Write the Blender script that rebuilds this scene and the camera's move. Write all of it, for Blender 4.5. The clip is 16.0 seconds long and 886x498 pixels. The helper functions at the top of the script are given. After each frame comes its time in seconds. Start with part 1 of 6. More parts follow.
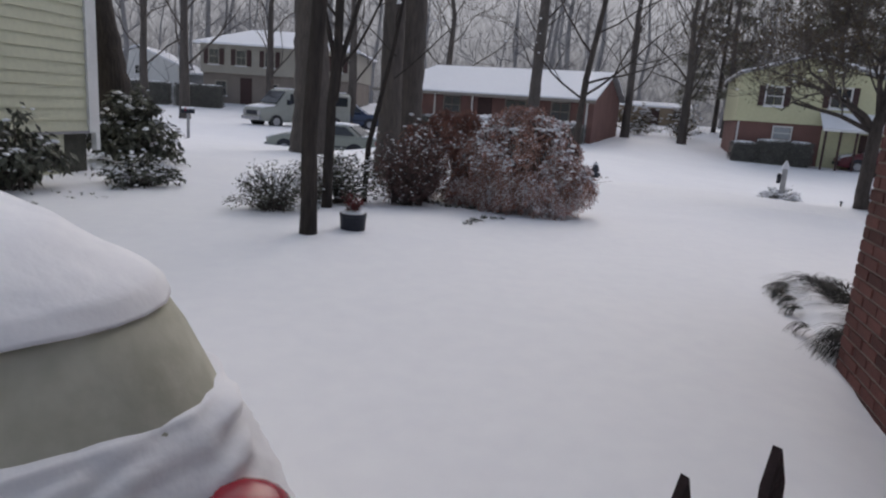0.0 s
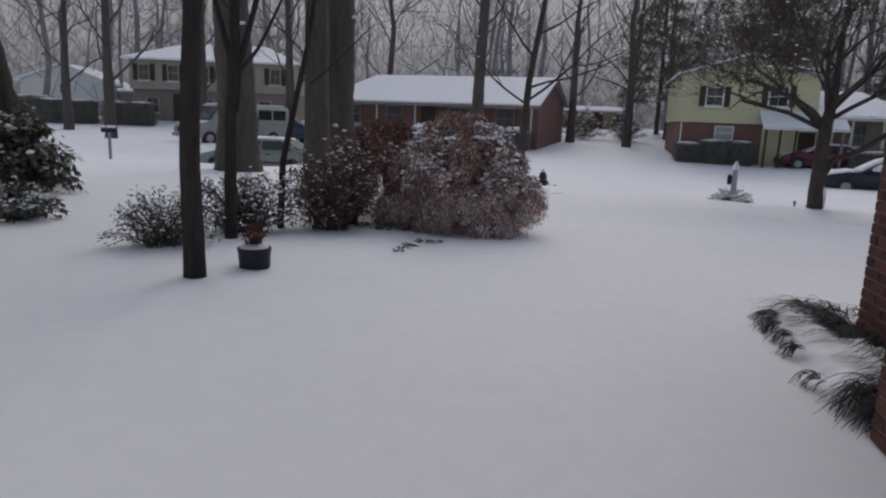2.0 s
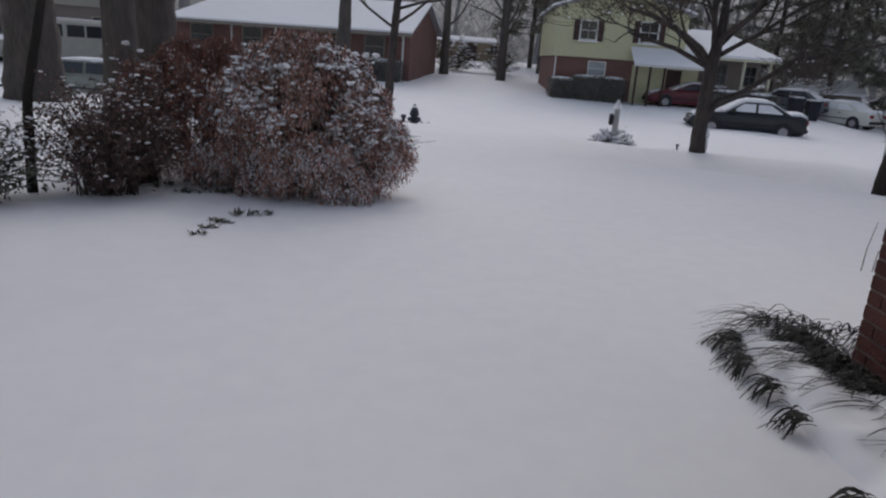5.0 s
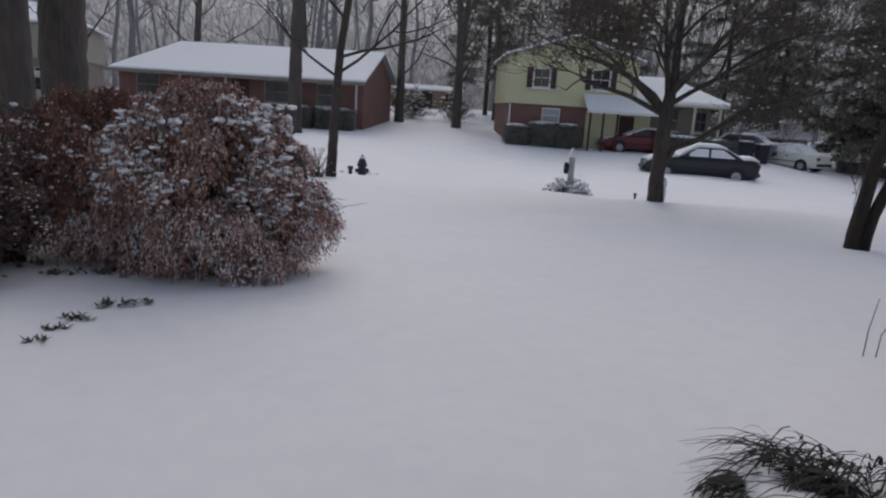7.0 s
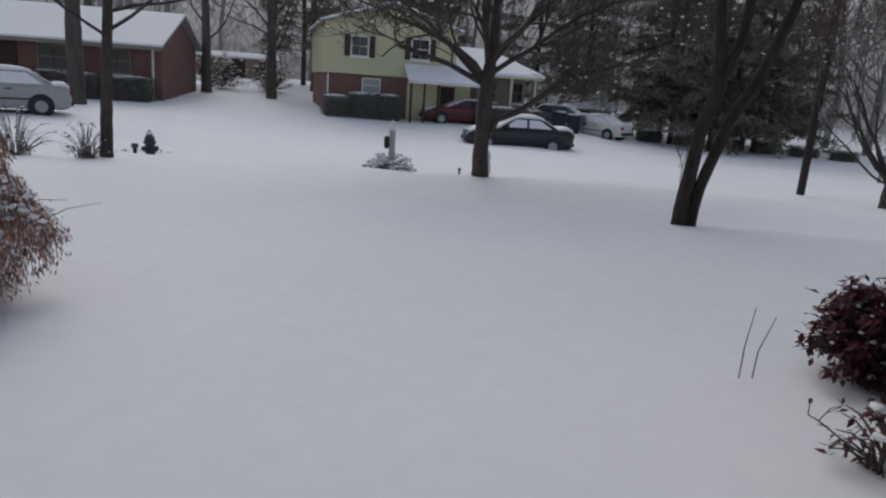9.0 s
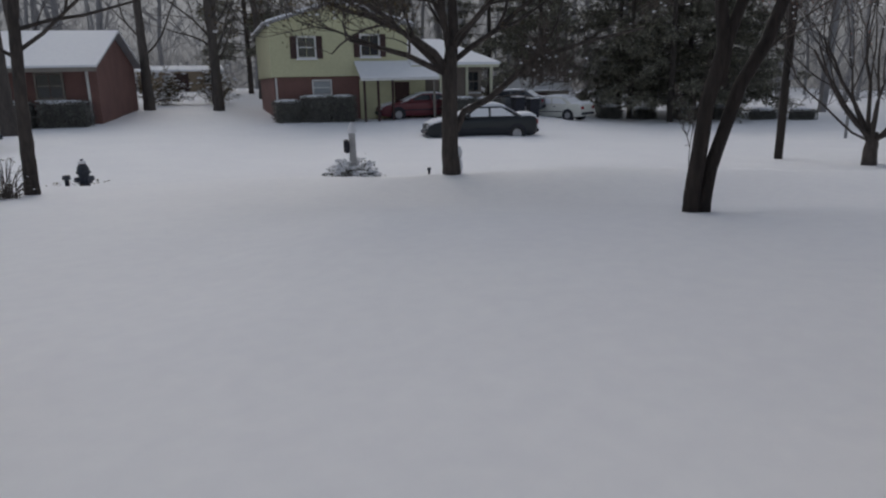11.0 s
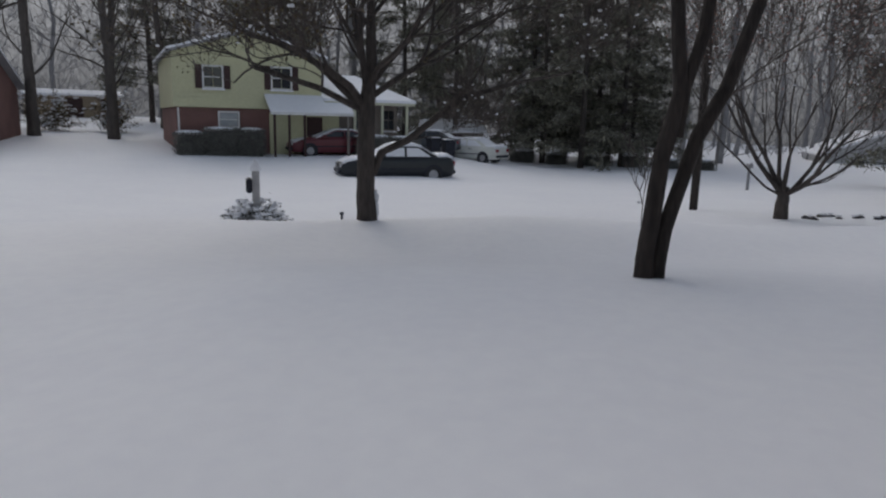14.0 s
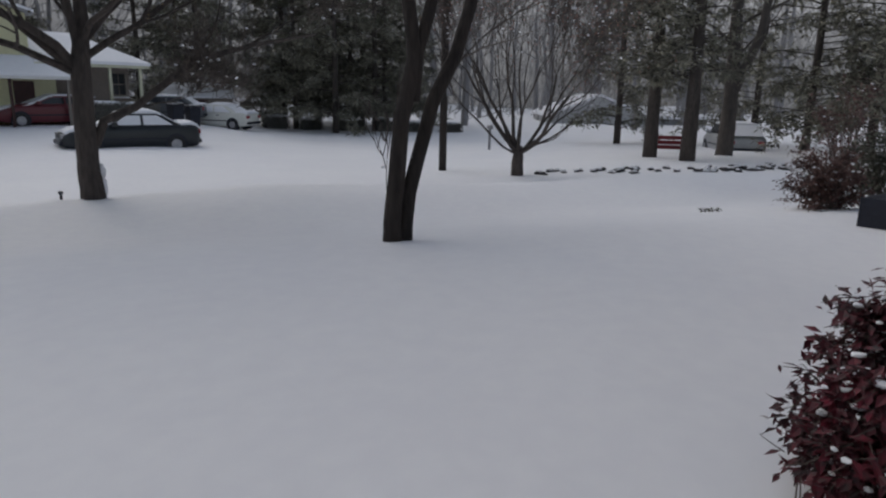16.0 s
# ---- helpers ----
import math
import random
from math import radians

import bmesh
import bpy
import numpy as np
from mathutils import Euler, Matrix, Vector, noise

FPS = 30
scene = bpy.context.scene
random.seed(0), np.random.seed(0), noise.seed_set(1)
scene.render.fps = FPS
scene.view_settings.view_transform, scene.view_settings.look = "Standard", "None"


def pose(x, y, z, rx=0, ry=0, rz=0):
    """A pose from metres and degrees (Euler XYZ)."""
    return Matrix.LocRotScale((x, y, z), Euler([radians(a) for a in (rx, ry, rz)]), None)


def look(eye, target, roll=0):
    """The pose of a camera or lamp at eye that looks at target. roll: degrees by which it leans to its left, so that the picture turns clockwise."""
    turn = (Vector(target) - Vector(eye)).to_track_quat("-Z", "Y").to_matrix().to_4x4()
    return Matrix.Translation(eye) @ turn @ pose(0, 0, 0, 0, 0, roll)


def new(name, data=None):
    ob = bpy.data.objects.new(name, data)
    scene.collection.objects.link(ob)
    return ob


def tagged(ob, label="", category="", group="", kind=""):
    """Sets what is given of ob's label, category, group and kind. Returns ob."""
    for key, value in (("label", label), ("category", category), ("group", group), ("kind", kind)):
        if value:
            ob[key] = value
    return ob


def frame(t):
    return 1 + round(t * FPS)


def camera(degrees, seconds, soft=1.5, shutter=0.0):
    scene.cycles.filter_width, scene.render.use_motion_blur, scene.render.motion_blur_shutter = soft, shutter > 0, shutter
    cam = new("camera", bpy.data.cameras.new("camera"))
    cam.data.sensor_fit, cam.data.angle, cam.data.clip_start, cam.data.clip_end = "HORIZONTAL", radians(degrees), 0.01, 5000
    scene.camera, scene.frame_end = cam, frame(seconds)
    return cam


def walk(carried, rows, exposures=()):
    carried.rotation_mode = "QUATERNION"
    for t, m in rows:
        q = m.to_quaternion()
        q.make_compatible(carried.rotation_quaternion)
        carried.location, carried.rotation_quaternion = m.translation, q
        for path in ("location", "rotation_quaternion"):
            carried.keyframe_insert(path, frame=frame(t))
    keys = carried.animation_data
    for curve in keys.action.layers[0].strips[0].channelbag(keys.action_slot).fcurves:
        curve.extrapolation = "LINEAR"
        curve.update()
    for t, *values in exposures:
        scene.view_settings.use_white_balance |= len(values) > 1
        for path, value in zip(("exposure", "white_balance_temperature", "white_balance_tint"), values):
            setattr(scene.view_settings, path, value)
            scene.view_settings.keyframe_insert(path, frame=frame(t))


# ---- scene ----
cam = camera(67.2, 16.0, 2.2)
PATH = [
    (0, (-0.034, 0.643, 1.248), (0.107, 2.594, 0.831), 4.0),
    (0.5, (0.022, 0.917, 1.208), (0.176, 2.861, 0.763), 3.8),
    (1, (0.054, 1.211, 1.212), (0.37, 3.126, 0.727), 3.0),
    (1.5, (0.179, 1.422, 1.243), (0.52, 3.34, 0.791), 3.4),
    (2, (0.257, 1.671, 1.232), (0.538, 3.614, 0.851), 2.2),
    (2.5, (0.279, 2.001, 1.228), (0.692, 3.913, 0.812), 2.9),
    (3, (0.396, 2.229, 1.235), (0.896, 4.112, 0.782), 2.0),
    (3.5, (0.518, 2.47, 1.242), (1.034, 4.346, 0.778), 2.9),
    (4, (0.567, 2.871, 1.19), (1.204, 4.686, 0.641), 4.6),
    (6.5, (1.229, 3.825, 1.239), (1.873, 5.634, 0.677), 3.5),
    (7, (1.302, 4.107, 1.245), (2.054, 5.912, 0.825), 3.6),
    (7.5, (1.482, 4.347, 1.233), (2.306, 6.116, 0.796), 3.9),
    (8, (1.668, 4.567, 1.24), (2.565, 6.3, 0.802), 4.7),
    (8.5, (1.773, 4.85, 1.232), (2.882, 6.462, 0.817), 3.1),
    (9, (2.033, 5.065, 1.214), (3.219, 6.606, 0.746), 4.0),
    (9.5, (2.184, 5.246, 1.215), (3.406, 6.754, 0.73), 3.1),
    (12, (2.796, 6.341, 1.162), (4.048, 7.826, 0.683), -2.6),
    (12.5, (2.923, 6.47, 1.147), (4.177, 7.956, 0.681), 0.1),
    (13, (2.954, 6.638, 1.183), (4.379, 7.967, 0.735), 1.8),
    (13.5, (3.027, 6.737, 1.197), (4.512, 8.019, 0.808), 0.5),
    (14, (3.197, 6.784, 1.19), (4.661, 8.094, 0.816), 1.3),
    (14.5, (3.263, 6.818, 1.218), (4.888, 7.929, 0.859), -0.4),
    (15, (3.32, 6.787, 1.212), (5.034, 7.736, 0.814), 1.5),
    (15.5, (3.38, 6.752, 1.199), (5.161, 7.56, 0.779), 1.5),
    (16, (3.375, 6.744, 1.194), (5.188, 7.453, 0.735), 1.2),
]
walk(cam, [(t, look(eye, target, roll)) for t, eye, target, roll in PATH],
     [(0, 0.47, 6630, 12.5), (0.6, 0.39, 6630, 12.5), (1.2, 0.13, 6630, 12.5), (4, 0.14, 6610, 12), (7.5, 0.20, 6610, 11.8), (8.5, 0.18, 6580, 10), (9.1, 0.17, 6610, 9.4), (9.5, -0.03, 6650, 9), (14, 0.05, 6650, 9), (16, 0.06, 6670, 9)])

# ---- light: overcast snowfall sky ----
world = bpy.data.worlds.new("overcast_sky")
scene.world = world
world.use_nodes = True
wn = world.node_tree.nodes
wl = world.node_tree.links
sky = wn.new("ShaderNodeTexSky")
sky.sky_type = "NISHITA"
sky.sun_disc = False
sky.sun_elevation = radians(38)
sky.sun_rotation = radians(20)
sky.dust_density = 2.0
sky.air_density = 1.0
sat = wn.new("ShaderNodeHueSaturation")
sat.inputs["Saturation"].default_value = 0.58
wl.new(sky.outputs[0], sat.inputs["Color"])
wl.new(sat.outputs[0], wn["Background"].inputs[0])
wn["Background"].inputs[1].default_value = 0.115
sun_data = bpy.data.lights.new("sun", "SUN")
sun_data.energy = 0.35
sun_data.angle = radians(75)
sun_data.color = (1.0, 0.98, 0.97)
sun = new("sun", sun_data)
sun.matrix_world = look((8, 40, 40), (3, 8, 0))


# ---- materials ----
def mat(name, col, col2=None, scale=4.0, rough=0.8, metal=0.0, bump=0.0, bscale=40.0, fine=None, stretch=(1, 1, 1), rand=0.0, spec=0.3, emit=0.0):
    """Two-tone noise surface with a fine second scale, bump and per-object variation."""
    m = bpy.data.materials.new(name)
    m.use_nodes = True
    n, l = m.node_tree.nodes, m.node_tree.links
    b = n["Principled BSDF"]
    b.inputs["Roughness"].default_value = rough
    b.inputs["Metallic"].default_value = metal
    b.inputs["Specular IOR Level"].default_value = spec
    tc = n.new("ShaderNodeTexCoord")
    mp = n.new("ShaderNodeMapping")
    mp.inputs["Scale"].default_value = stretch
    l.new(tc.outputs["Object"], mp.inputs[0])
    col2 = col2 or tuple(c * 0.75 for c in col)
    n1 = n.new("ShaderNodeTexNoise")
    n1.inputs["Scale"].default_value = scale
    n1.inputs["Detail"].default_value = 4
    l.new(mp.outputs[0], n1.inputs["Vector"])
    n2 = n.new("ShaderNodeTexNoise")
    n2.inputs["Scale"].default_value = bscale
    n2.inputs["Detail"].default_value = 3
    l.new(mp.outputs[0], n2.inputs["Vector"])
    add = n.new("ShaderNodeMath")
    add.operation = "ADD"
    l.new(n1.outputs[0], add.inputs[0])
    l.new(n2.outputs[0], add.inputs[1])
    rng = n.new("ShaderNodeMapRange")
    rng.inputs[1].default_value, rng.inputs[2].default_value = 0.75, 1.25
    l.new(add.outputs[0], rng.inputs[0])
    mix = n.new("ShaderNodeMix")
    mix.data_type = "RGBA"
    mix.inputs[6].default_value = (*col, 1)
    mix.inputs[7].default_value = (*col2, 1)
    l.new(rng.outputs[0], mix.inputs[0])
    out = mix.outputs[2]
    if rand:
        info = n.new("ShaderNodeObjectInfo")
        geo = n.new("ShaderNodeNewGeometry")
        s = n.new("ShaderNodeMath")
        s.operation = "ADD"
        l.new(info.outputs["Random"], s.inputs[0])
        l.new(geo.outputs["Random Per Island"], s.inputs[1])
        f = n.new("ShaderNodeMath")
        f.operation = "FRACT"
        l.new(s.outputs[0], f.inputs[0])
        r2 = n.new("ShaderNodeMapRange")
        r2.inputs[3].default_value, r2.inputs[4].default_value = 1 - rand, 1 + rand
        l.new(f.outputs[0], r2.inputs[0])
        hs = n.new("ShaderNodeHueSaturation")
        l.new(r2.outputs[0], hs.inputs["Value"])
        l.new(out, hs.inputs["Color"])
        out = hs.outputs[0]
    l.new(out, b.inputs["Base Color"])
    if bump:
        bp = n.new("ShaderNodeBump")
        bp.inputs["Strength"].default_value = bump
        bp.inputs["Distance"].default_value = 0.02
        l.new(n2.outputs[0], bp.inputs["Height"])
        l.new(bp.outputs[0], b.inputs["Normal"])
    return m


SNOW = mat("snow", (0.84, 0.85, 0.88), (0.80, 0.81, 0.85), 0.6, 0.75, bump=0.025, bscale=7)
SNOWCAP = mat("snow_cap", (0.85, 0.86, 0.89), (0.80, 0.81, 0.85), 5, 0.75, bump=0.2, bscale=20)
SNOWTHIN = mat("thin_snow_on_paint", (0.60, 0.60, 0.52), (0.80, 0.81, 0.83), 9, 0.7, bump=0.35, bscale=18)
BARK_DARK = mat("wet_bark", (0.056, 0.046, 0.041), (0.028, 0.024, 0.022), 5, 0.9, bump=0.9, bscale=26, stretch=(1, 1, 0.22))
BARK = mat("bark", (0.092, 0.077, 0.069), (0.046, 0.040, 0.037), 5, 0.95, bump=0.9, bscale=26, stretch=(1, 1, 0.22))
BARK_PALE = mat("bark_pale", (0.112, 0.097, 0.088), (0.066, 0.058, 0.054), 4, 0.95, bump=0.9, bscale=22, stretch=(1, 1, 0.2))
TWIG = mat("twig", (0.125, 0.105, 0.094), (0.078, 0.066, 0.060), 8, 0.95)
# distant twigs: pale grey haze is mixed into the base colour
TWIG_HAZED = mat("twig_hazed", (0.27, 0.265, 0.27), (0.20, 0.195, 0.20), 2, 1.0)
RUSSET = mat("russet_leaf", (0.52, 0.295, 0.235), (0.36, 0.20, 0.165), 3, 0.8, rand=0.4, bscale=60)
DARKRUSSET = mat("dark_russet_leaf", (0.36, 0.175, 0.135), (0.24, 0.115, 0.092), 3, 0.8, rand=0.4, bscale=60)
DARKLEAF = mat("dark_purple_leaf", (0.175, 0.100, 0.090), (0.110, 0.068, 0.062), 3, 0.8, rand=0.5)
GREENLEAF = mat("evergreen_leaf", (0.125, 0.128, 0.100), (0.075, 0.080, 0.062), 3, 0.6, rand=0.5)
HEDGELEAF = mat("hedge_leaf", (0.185, 0.182, 0.165), (0.115, 0.112, 0.102), 3, 0.7, rand=0.4)
REDLEAF = mat("red_leaf", (0.13, 0.014, 0.026), (0.034, 0.026, 0.028), 6, 0.55, rand=0.5)
TANLEAF = mat("tan_leaf", (0.13, 0.10, 0.055), (0.07, 0.055, 0.035), 6, 0.85, rand=0.4)
# needle green lightened so its colour carries the haze over the evergreens
NEEDLE_HAZED = mat("hazed_needles", (0.225, 0.218, 0.172), (0.145, 0.140, 0.112), 2, 0.9, rand=0.5)
GRASSBLADE = mat("grass_blade", (0.034, 0.036, 0.030), (0.018, 0.015, 0.017), 6, 0.8, rand=0.5)
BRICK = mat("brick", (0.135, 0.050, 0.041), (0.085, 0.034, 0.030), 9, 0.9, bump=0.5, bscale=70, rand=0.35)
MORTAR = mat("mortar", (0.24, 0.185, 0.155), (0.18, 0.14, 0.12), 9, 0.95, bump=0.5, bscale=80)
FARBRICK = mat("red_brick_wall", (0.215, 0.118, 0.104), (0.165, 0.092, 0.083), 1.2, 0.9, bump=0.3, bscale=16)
# brown brick and tan siding: mist is greyed into both base colours
BROWNBRICK = mat("brown_brick_wall", (0.25, 0.215, 0.19), (0.20, 0.17, 0.15), 1.0, 0.9, bump=0.3, bscale=16)
TAN_SIDING = mat("tan_siding", (0.37, 0.345, 0.30), (0.32, 0.30, 0.26), 0.8, 0.7, bscale=10)
CREAM = mat("cream_siding", (0.56, 0.56, 0.42), (0.50, 0.50, 0.38), 1.5, 0.6, bscale=12)
YELLOW = mat("yellow_siding", (0.56, 0.55, 0.36), (0.50, 0.49, 0.32), 0.7, 0.65, bscale=9)
GREYWHITE = mat("weathered_white", (0.50, 0.50, 0.50), (0.38, 0.38, 0.39), 6, 0.7)
WHITE = mat("white_paint", (0.72, 0.72, 0.71), (0.62, 0.62, 0.61), 3, 0.55)
GREY = mat("grey_paint", (0.30, 0.30, 0.31), (0.24, 0.24, 0.25), 3, 0.6)
DARKWELL = mat("dark_lattice", (0.075, 0.075, 0.060), (0.045, 0.045, 0.038), 8, 0.9)
SHUTTER = mat("dark_red_shutter", (0.072, 0.040, 0.038), (0.050, 0.030, 0.029), 5, 0.7)
BLACK = mat("black_plastic", (0.024, 0.027, 0.040), (0.016, 0.018, 0.027), 8, 0.5)
RUBBER = mat("tyre_rubber", (0.030, 0.030, 0.032), (0.045, 0.045, 0.047), 8, 0.85)
CHROME = mat("hub_metal", (0.42, 0.42, 0.44), (0.30, 0.30, 0.32), 8, 0.4, 0.7)
HYD = mat("hydrant_paint", (0.062, 0.070, 0.088), (0.040, 0.046, 0.060), 12, 0.55)
STAKEWOOD = mat("dark_wood", (0.040, 0.024, 0.024), (0.022, 0.014, 0.014), 9, 0.85, bump=0.4)
STONE = mat("dark_stone", (0.060, 0.058, 0.060), (0.030, 0.030, 0.032), 6, 0.9, bump=0.6, rand=0.4)
POLEWOOD = mat("pole_wood", (0.050, 0.042, 0.038), (0.030, 0.026, 0.024), 6, 0.95, bump=0.5, stretch=(1, 1, 0.15))
GLASS = mat("dark_window_glass", (0.030, 0.034, 0.040), (0.022, 0.024, 0.030), 2, 0.08, spec=0.6)
TRIM = mat("dull_trim_paint", (0.26, 0.23, 0.20), (0.20, 0.18, 0.16), 4, 0.7)
# paler pane tone for the lower window of the yellow house
PALEGLASS = mat("pale_window_glass", (0.36, 0.38, 0.40), (0.28, 0.30, 0.32), 5, 0.25, spec=0.5)
SHEDTAN = mat("tan_fence_wood", (0.34, 0.27, 0.19), (0.26, 0.20, 0.15), 2, 0.9)
TAIL = mat("red_lamp_plastic", (0.36, 0.012, 0.030), (0.26, 0.010, 0.024), 6, 0.25, spec=0.5)


def paint(name, col):
    return mat(name, col, tuple(c * 0.86 for c in col), 3, 0.3, 0.0, spec=0.5, bscale=14)


# ---- mesh helpers ----
class Soup:
    """Plain lists of vertices and faces that become one mesh."""

    def __init__(self):
        self.v, self.f = [], []

    def face(self, *pts):
        k = len(self.v)
        self.v += [tuple(p) for p in pts]
        self.f.append(tuple(range(k, k + len(pts))))

    def tube(self, pts, radii, sides=6, cap=True):
        k = len(self.v)
        pts = [Vector(p) for p in pts]
        side = None
        for i, p in enumerate(pts):
            d = (pts[min(i + 1, len(pts) - 1)] - pts[max(i - 1, 0)]).normalized()
            if side is None:
                side = d.orthogonal().normalized()
            side = (side - d * side.dot(d)).normalized()
            other = d.cross(side)
            for j in range(sides):
                a = 2 * math.pi * j / sides
                self.v.append(tuple(p + (side * math.cos(a) + other * math.sin(a)) * radii[i]))
        for i in range(len(pts) - 1):
            for j in range(sides):
                a, b = k + i * sides + j, k + i * sides + (j + 1) % sides
                self.f.append((a, b, b + sides, a + sides))
        if cap:
            self.f.append(tuple(reversed(range(k, k + sides))))
            self.f.append(tuple(range(k + (len(pts) - 1) * sides, k + len(pts) * sides)))

    def furrow(self, k, sides, amount, seed):
        """Uneven bark on the tube whose vertices begin at k: ridges round it, knots along it."""
        for i in range(k, len(self.v), sides):
            ring = [Vector(q) for q in self.v[i:i + sides]]
            c = sum(ring, Vector()) / len(ring)
            for j, q in enumerate(ring):
                a = 2 * math.pi * j / sides
                w = noise.noise((math.cos(a) * 2.6 + seed, math.sin(a) * 2.6, c.z * 0.5)) + 0.9 * noise.noise((math.cos(a) * 8 + seed, math.sin(a) * 8, c.z * 2.2))
                self.v[i + j] = tuple(c + (q - c) * (1 + amount * w))

    def leaf(self, p, d, up, length, width):
        p, d = Vector(p), Vector(d).normalized()
        s = d.cross(Vector(up))
        s = s.normalized() if s.length > 1e-4 else Vector((1, 0, 0))
        n = s.cross(d)
        k = len(self.v)
        self.v += [tuple(p), tuple(p + d * length * 0.45 + s * width / 2 + n * width * 0.15), tuple(p + d * length), tuple(p + d * length * 0.45 - s * width / 2 + n * width * 0.15)]
        self.f += [(k, k + 1, k + 2), (k, k + 2, k + 3)]

    def box(self, x0, x1, y0, y1, z0, z1):
        k = len(self.v)
        self.v += [(x, y, z) for z in (z0, z1) for y in (y0, y1) for x in (x0, x1)]
        self.f += [tuple(k + i for i in q) for q in ((0, 2, 3, 1), (4, 5, 7, 6), (0, 1, 5, 4), (2, 6, 7, 3), (0, 4, 6, 2), (1, 3, 7, 5))]

    def blob(self, c, rx, ry, rz, rough=0.2, seg=7, rings=4, rnd=random):
        k = len(self.v)
        self.v.append((c[0], c[1], c[2] - rz))
        for i in range(1, rings):
            a = math.pi * i / rings - math.pi / 2
            for j in range(seg):
                b = 2 * math.pi * (j + 0.5 * (i % 2)) / seg
                r = 1 + rnd.uniform(-rough, rough)
                self.v.append((c[0] + rx * math.cos(a) * math.cos(b) * r, c[1] + ry * math.cos(a) * math.sin(b) * r, c[2] + rz * math.sin(a) * r))
        self.v.append((c[0], c[1], c[2] + rz))
        top = len(self.v) - 1
        for j in range(seg):
            self.f.append((k, k + 1 + (j + 1) % seg, k + 1 + j))
            self.f.append((top, top - seg + j, top - seg + (j + 1) % seg))
        for i in range(rings - 2):
            for j in range(seg):
                a, b = k + 1 + i * seg + j, k + 1 + i * seg + (j + 1) % seg
                self.f.append((a, b, b + seg, a + seg))

    def prism(self, outline, y0, y1):
        """An outline of (x, z) swept along y."""
        k, n = len(self.v), len(outline)
        self.v += [(x, y0, z) for x, z in outline] + [(x, y1, z) for x, z in outline]
        self.f.append(tuple(range(k, k + n)))
        self.f.append(tuple(reversed(range(k + n, k + 2 * n))))
        for i in range(n):
            j = (i + 1) % n
            self.f.append((k + j, k + i, k + n + i, k + n + j))


def mesh_of(name, soup, material, smooth=False, fix=False, bevel=0.0):
    me = bpy.data.meshes.new(name)
    me.from_pydata(soup.v, [], soup.f)
    me.materials.append(material)
    if fix or bevel:
        bm = bmesh.new()
        bm.from_mesh(me)
        if bevel:
            bmesh.ops.bevel(bm, geom=list(bm.edges), offset=bevel, segments=2, affect="EDGES")
        bmesh.ops.recalc_face_normals(bm, faces=bm.faces)
        bm.to_mesh(me)
        bm.free()
    if smooth:
        me.shade_smooth()
    return me


def part(name, soup, material, parent, label="", smooth=False, fix=True, bevel=0.0, m=None):
    """Link a soup as ONE mesh object under a thing or part."""
    data = soup if isinstance(soup, bpy.types.Mesh) else mesh_of(name, soup, material, smooth, fix, bevel)
    ob = new(name, data)
    ob.parent = parent
    if m is not None:
        ob.matrix_basis = m
    return tagged(ob, label, "", "", "stuff" if name in ("snow", "foliage", "crown", "tuft") else "")


def thing(name, m, label, category, group="", kind=""):
    ob = new(name)
    ob.matrix_basis = m
    return tagged(ob, label, category, group, kind)


def boxpart(name, dims, material, parent, label="", bevel=0.0, m=None):
    s = Soup()
    s.box(*dims)
    return part(name, s, material, parent, label, bevel=bevel, m=m)


def smooth01(a, b, x):
    t = min(1.0, max(0.0, (x - a) / (b - a)))
    return t * t * (3 - 2 * t)


def ground_z(x, y):
    """Snow height: a gently falling yard with a low berm, a bank, and the street that rises towards the far houses."""
    s, u = 0.72 * x + 0.69 * y, -0.69 * x + 0.72 * y
    left = smooth01(3.7, 5.2, u)
    berm = -0.45 * smooth01(11.65, 15.4, s) + 0.16 * smooth01(15.0, 17.3, s)
    fall = -0.30 * min(1.0, max(0.0, (s - 6.5) / 9.5))
    yard = berm * (1 - left) + fall * left + 0.10 * math.exp(-((x + 0.9) ** 2 + (y - 7.0) ** 2) / 4.0)
    street = -0.85 + 0.5 * smooth01(8, 22, u) + 0.4 * smooth01(30, 42, s) * smooth01(-4, 8, u) - 0.035 * min(18.0, max(0.0, s - 22)) * (1 - smooth01(-6, 4, u))
    edge = 17.55 + 0.35 * math.sin(0.9 * u + 1.0) * (1 - left) - 0.95 * left - 0.75 * smooth01(6.5, 9, u)
    wide = 1.7 + 0.9 * left
    t = min(1.0, max(0.0, (s - edge) / wide))
    k = (1 - left) * (1 - (1 - t) ** 2.2) + left * t * t * (3 - 2 * t)
    dip = -0.42 * smooth01(19, 27, y) * (1 - smooth01(30, 36, y)) * (1 - smooth01(-3, 0, x))
    return yard * (1 - k) + street * k + dip + 0.9 * smooth01(42, 60, y)


def on_ground(x, y, rz=0.0, dz=0.0):
    return pose(x, y, ground_z(x, y) + dz, 0, 0, rz)


